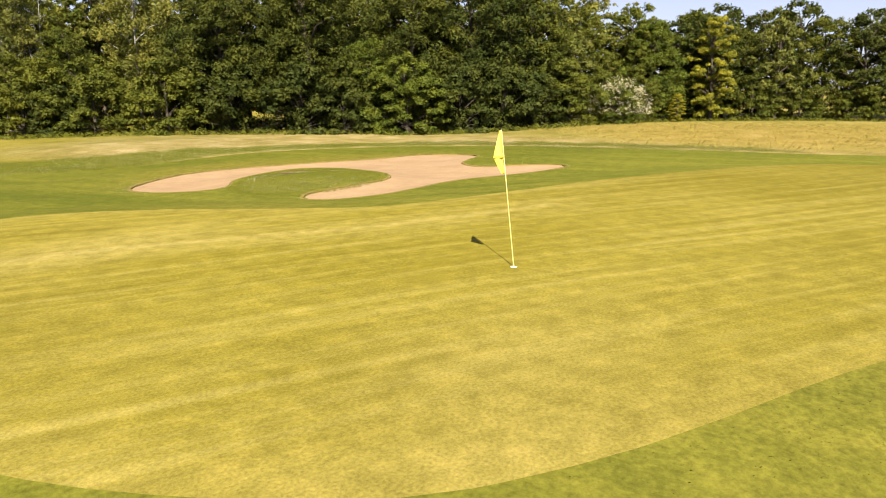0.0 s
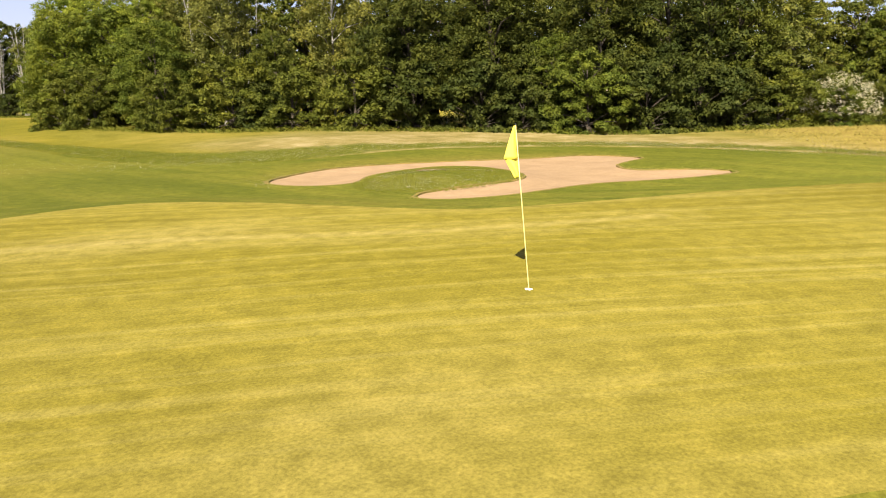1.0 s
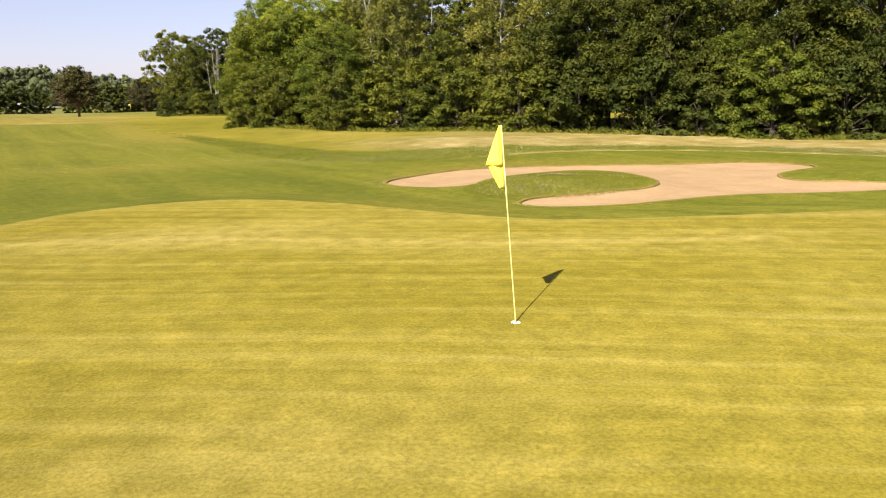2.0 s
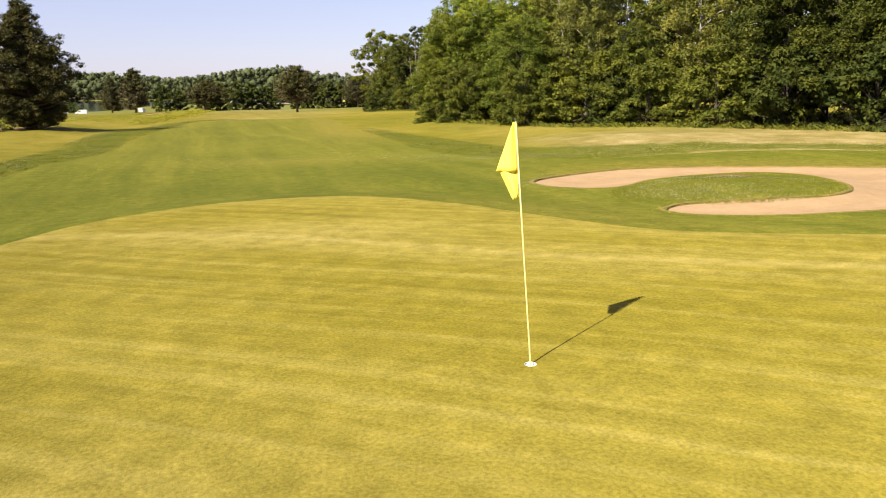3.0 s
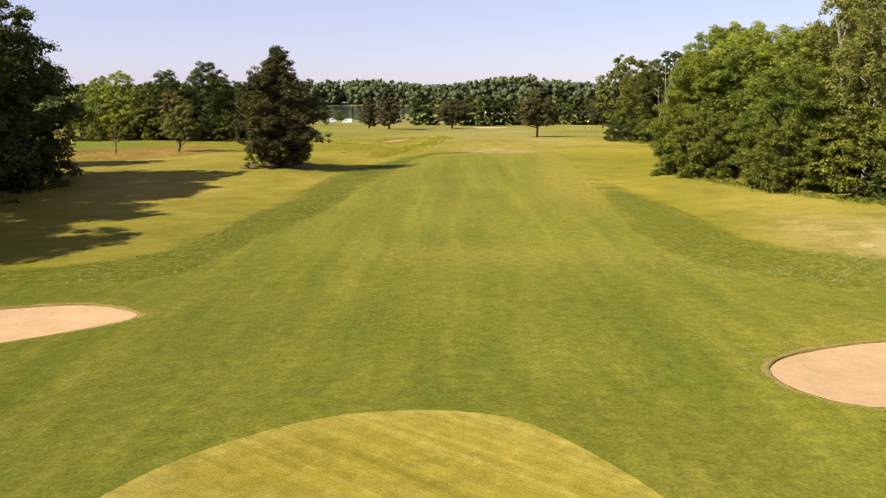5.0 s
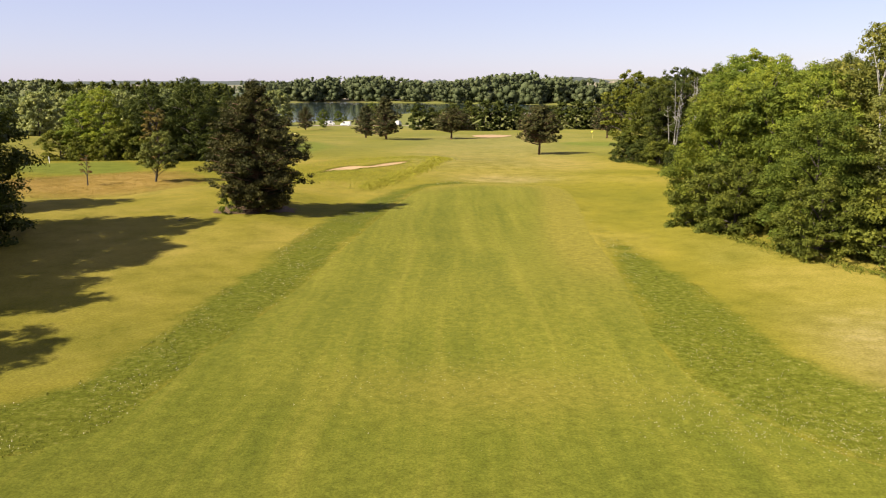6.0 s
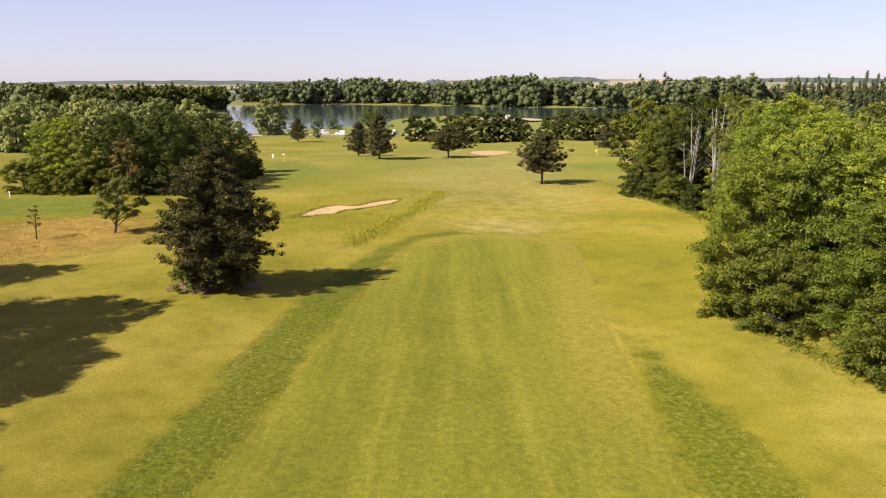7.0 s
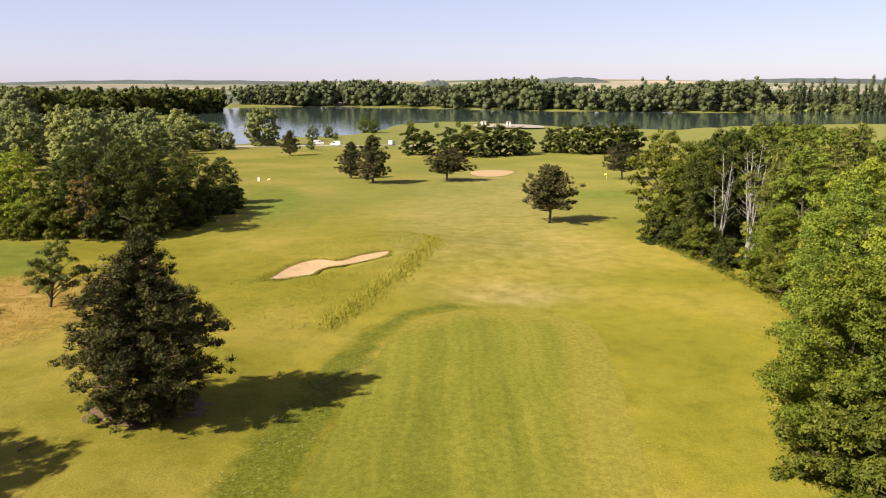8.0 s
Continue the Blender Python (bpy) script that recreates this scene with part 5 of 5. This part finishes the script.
LITTER = rugged("pine_litter", (0.068, 0.04, 0.02), (0.125, 0.08, 0.04), 2.0, 0.95, 0.03)
litter_line = outline([(-24, 70), (-22, 68.2), (-19.5, 67.6), (-17, 68.6), (-15.2, 70.6), (-15.6, 73), (-19, 74.4), (-23, 73.4)])
sheet("pine_litter", lambda x, y: signed(litter_line, x, y) + 0.8 + 0.5 * np.sin(x * 2.1 + 2 * np.sin(y * 1.7)) * np.sin(y * 2.7), around(litter_line, 1), 0.25, lambda x, y: height(x, y) + 0.02, LITTER, "brown needle litter under the large pine", "litter")
stand(broadleaf("holly_bush", 47, 1.7, 1.3, -0.5, 16, 2200, 0.14, MAPLE, "small green bush at the foot of the pine", "bush", full=0.45), -21.2, 69.2)
SOIL = rugged("bare_soil", (0.13, 0.075, 0.035), (0.20, 0.12, 0.06), 3.0)
soil_line = outline([(12.6, 14.2), (13.4, 13.9), (14.0, 14.4), (13.7, 15.0), (12.9, 14.9)])
sheet("bare_patch", inside(soil_line), around(soil_line, 1), 0.15, lambda x, y: height(x, y) + 0.035, SOIL, "bare brown soil patch on the island", "soil")


def fallen_branch():
    root = thing("fallen_branch", pose(-24.4, 65.6, hz(-24.4, 65.6), 0, 0, 40), "dead grey branch lying on the grass", "branch")
    v, f = joined([tube([(0, 0, 0.03), (0.5, 0.06, 0.10), (1.1, 0.02, 0.28)], [0.035, 0.028, 0.010], 6), tube([(0.45, 0.05, 0.08), (0.8, 0.3, 0.22)], [0.018, 0.006], 5)])
    part("stem", mesh_of("stem", v, f, BARK), BARK, root)


fallen_branch()


def box(x0, y0, z0, x1, y1, z1, bevel=0.0):
    bm = bmesh.new()
    bmesh.ops.create_cube(bm, size=1.0, matrix=Matrix.LocRotScale(((x0 + x1) / 2, (y0 + y1) / 2, (z0 + z1) / 2), None, (x1 - x0, y1 - y0, z1 - z0)))
    if bevel:
        bmesh.ops.bevel(bm, geom=bm.edges[:], offset=bevel, segments=2, affect="EDGES")
    return bm


def disc(c, axis, r, half, n=18):
    a, side = Vector(c), Vector(axis) * half
    v, f = tube([a - side, a - side * 0.8, a + side * 0.8, a + side], [r * 0.9, r, r, r * 0.9], n)
    f.append(tuple(reversed(range(n))))
    return v, f


VAN_WHITE = smooth("white_car_paint", (0.50, 0.50, 0.50), 0.3)
GLASS = smooth("dark_car_glass", (0.02, 0.025, 0.03), 0.08)


def van(x, y, turn, label):
    """A parked van: profiled body, windows, wheels with rims, lights."""
    root = thing("van", pose(x, y, hz(x, y) + 0.02, 0, 0, turn), label, "van", "vehicles parked by the lake")
    side = [(-2.4, 0.35), (2.45, 0.35), (2.5, 0.85), (2.3, 1.12), (1.65, 1.28), (1.0, 2.0), (0.7, 2.12), (-2.25, 2.15), (-2.4, 1.95)]
    bm = bmesh.new()
    a = [bm.verts.new((p, -0.92, q)) for p, q in side]
    b = [bm.verts.new((p, 0.92, q)) for p, q in side]
    bm.faces.new(a)
    bm.faces.new(list(reversed(b)))
    for i in range(len(side)):
        k = (i + 1) % len(side)
        bm.faces.new((a[k], a[i], b[i], b[k]))
    bmesh.ops.bevel(bm, geom=bm.edges[:], offset=0.06, segments=2, affect="EDGES")
    body = part("body", bm, VAN_WHITE, root)
    for s in (-1, 1):
        part("side_window", box(0.15, s * 0.93 - 0.012, 1.25, 1.15, s * 0.93 + 0.012, 1.82, 0.01), GLASS, body)
        part("headlight", box(2.36, s * 0.65 - 0.16, 0.80, 2.50, s * 0.65 + 0.16, 1.0, 0.03), WHITE, body)
        for w in (-1.45, 1.55):
            v, f = disc((w, s * 0.84, 0.34), (0, 1, 0), 0.34, 0.11)
            tyre = part("wheel", mesh_of("wheel", v, f, BLACK), BLACK, root)
            v, f = disc((w, s * 0.90, 0.34), (0, 1, 0), 0.2, 0.07, 12)
            part("rim", mesh_of("rim", v, f, WHITE), WHITE, tyre)
    v = [(1.06, -0.8, 1.98), (1.06, 0.8, 1.98), (1.66, 0.84, 1.32), (1.66, -0.84, 1.32)]
    front = [Vector(p) + Vector((0.03, 0, 0.03)) for p in v]
    bm = bmesh.new()
    bm.faces.new([bm.verts.new(p) for p in front])
    bmesh.ops.solidify(bm, geom=bm.faces[:], thickness=0.02)
    part("windscreen", bm, GLASS, body)
    return root


first = van(-69.5, 361, 8, "white panel van parked on the gravel track")
copy_thing(first, pose(-61.0, 357.5, hz(-61, 357.5) + 0.02, 0, 0, 175))
# the van is reused here in place of a small grey car
tagged(copy_thing(first, pose(-36.5, 363, hz(-36.5, 363) + 0.02, 0, 0, 80)), "white van standing in for a small grey car")
GRAVEL = rugged("pale_gravel", (0.19, 0.16, 0.135), (0.28, 0.24, 0.20), 0.8, 0.95, 0.03)
track_line = outline([(-112, 340), (-95, 346), (-72, 353), (-45, 358), (-18, 362), (-18, 366), (-45, 364), (-72, 362), (-92, 358), (-110, 352)])
sheet("gravel_track", inside(track_line), around(track_line, 2), 2.0, lambda x, y: height(x, y) + 0.05, GRAVEL, "pale gravel track along the lake", "track")


def small_flag(x, y, label, cloth, tall=2.1):
    root = thing("far_flagstick", pose(x, y, hz(x, y)), label, "golf flag", "flagsticks of the other greens")
    v, f = tube([(0, 0, -0.1), (0, 0, tall)], [0.02, 0.015], 6)
    part("pole", mesh_of("pole", v, f, POLE), POLE, root)
    verts = [(-0.5 * a, 0.05 * math.sin(5 * a), tall - 0.02 - 0.36 * b - 0.2 * a) for a in (0, 0.25, 0.5, 0.75, 1) for b in (0, 0.5, 1)]
    faces = [(i * 3 + j, i * 3 + j + 1, i * 3 + j + 4, i * 3 + j + 3) for i in range(4) for j in range(2)]
    ob = part("flag", mesh_of("flag", verts, faces, cloth), cloth, root)
    ob.modifiers.new("thickness", "SOLIDIFY").thickness = 0.006


small_flag(30.4, 197.6, "yellow flagstick on a distant green", YELLOW)
small_flag(-42.9, 184.0, "thin flagstick near the tee sign", POLE)


def board(x, y, turn, wide, tall, foot, name, label, category):
    root = thing(name, pose(x, y, hz(x, y), 0, 0, turn), label, category)
    part("panel", box(-wide / 2, -0.02, foot, wide / 2, 0.02, foot + tall, 0.008), WHITE, root)
    for s in (-1, 1):
        v, f = tube([(s * wide * 0.35, 0.03, -0.2), (s * wide * 0.35, 0.03, foot + tall * 0.6)], [0.03, 0.03], 6)
        part("post", mesh_of("post", v, f, BARK), BARK, root)


board(-48.5, 194.8, 15, 0.5, 0.95, 0.2, "tee_sign", "white tee sign board on short posts", "sign")


def stake(x, y, label):
    root = thing("marker_post", pose(x, y, hz(x, y)), label, "post")
    v, f = tube([(0, 0, -0.2), (0, 0, 0.05), (0, 0, 1.0), (0, 0, 1.06)], [0.05, 0.05, 0.05, 0.025], 8)
    part("shaft", mesh_of("shaft", v, f, WHITE), WHITE, root)


stake(-67.8, 121.3, "white marker post before the copse")

# the quay on the lake shore
STONE = rugged("pale_quay_stone", (0.20, 0.16, 0.13), (0.29, 0.24, 0.19), 0.3, 0.9, 0.03)
quay_line = outline([(2, 520), (10, 514), (34, 506), (46, 512), (44, 536), (30, 552), (8, 556), (0, 542)])
sheet("quay", inside(quay_line), around(quay_line, 2), 2.0, lambda x, y: np.full(np.shape(x), LAKE_Z + 1.35), STONE, "pale sandy quay at the lake", "quay")


def hut(x, y, turn, wide, deep, tall, label):
    root = thing("kiosk", pose(x, y, LAKE_Z + 1.35, 0, 0, turn), label, "kiosk", "white huts on the quay")
    part("wall", box(-wide / 2, -deep / 2, -0.2, wide / 2, deep / 2, tall, 0.04), WHITE, root)
    bm = bmesh.new()
    v = [(-wide * 0.56, -deep * 0.6, tall), (wide * 0.56, -deep * 0.6, tall), (wide * 0.56, deep * 0.6, tall), (-wide * 0.56, deep * 0.6, tall), (-wide * 0.5, 0, tall + 0.7), (wide * 0.5, 0, tall + 0.7)]
    q = [bm.verts.new(p) for p in v]
    for f in ((0, 1, 5, 4), (2, 3, 4, 5), (0, 4, 3), (1, 2, 5), (3, 2, 1, 0)):
        bm.faces.new([q[i] for i in f])
    part("roof", bm, STONE, root)
    part("door", box(-0.4, -deep / 2 - 0.04, 0, 0.4, -deep / 2 + 0.01, 1.95, 0.01), GLASS, root)


hut(7, 544, 10, 3.4, 2.4, 1.9, "white hut on the quay")
hut(24, 540, 5, 2.8, 2.2, 1.8, "small white hut on the quay")
plant(shrub, 14, 522, 20, 0.42, 0.5, "low clipped shrub on the quay")
plant(shrub, 20, 519, 80, 0.42, 0.5, "low clipped shrub on the quay")
plant(shrub, 26, 517, 140, 0.42, 0.5, "low clipped shrub on the quay")
plant(shrub, 32, 515, 200, 0.42, 0.5, "low clipped shrub on the quay")

# wooded hills on the horizon, haze painted in as a grey-blue cast
HAZED_HILL = rugged("hazed_distant_woodland", (0.040, 0.048, 0.044), (0.075, 0.085, 0.075), 0.02, 0.95, 0)


def hill(x, y, wide, deep, tall, label):
    n, k = 24, 8
    verts, faces = [], []
    for i in range(n + 1):
        for j in range(k + 1):
            u, w = i / n * 2 - 1, j / k * 2 - 1
            top = max(0.0, 1 - abs(u) ** 2.6) ** 0.6 * max(0.0, 1 - w * w) ** 0.5
            verts.append((x + u * wide, y + w * deep, hz(x, y) - 12 + (tall + 12) * top * (0.93 + 0.07 * math.sin(i * 1.7 + j))))
    for i in range(n):
        for j in range(k):
            a = i * (k + 1) + j
            faces.append((a, a + k + 1, a + k + 2, a + 1))
    tagged(new("hill", mesh_of("hill", verts, faces, HAZED_HILL)), label, "hill", "", "structure")


hill(430, 3400, 190, 260, 36, "dark wooded hill on the horizon")
hill(-130, 2600, 60, 120, 34, "dark wooded hilltop behind the far trees")
hill(-1500, 3600, 900, 300, 22, "low wooded ridge on the horizon")
hill(1700, 3900, 500, 300, 26, "low wooded ridge on the horizon")
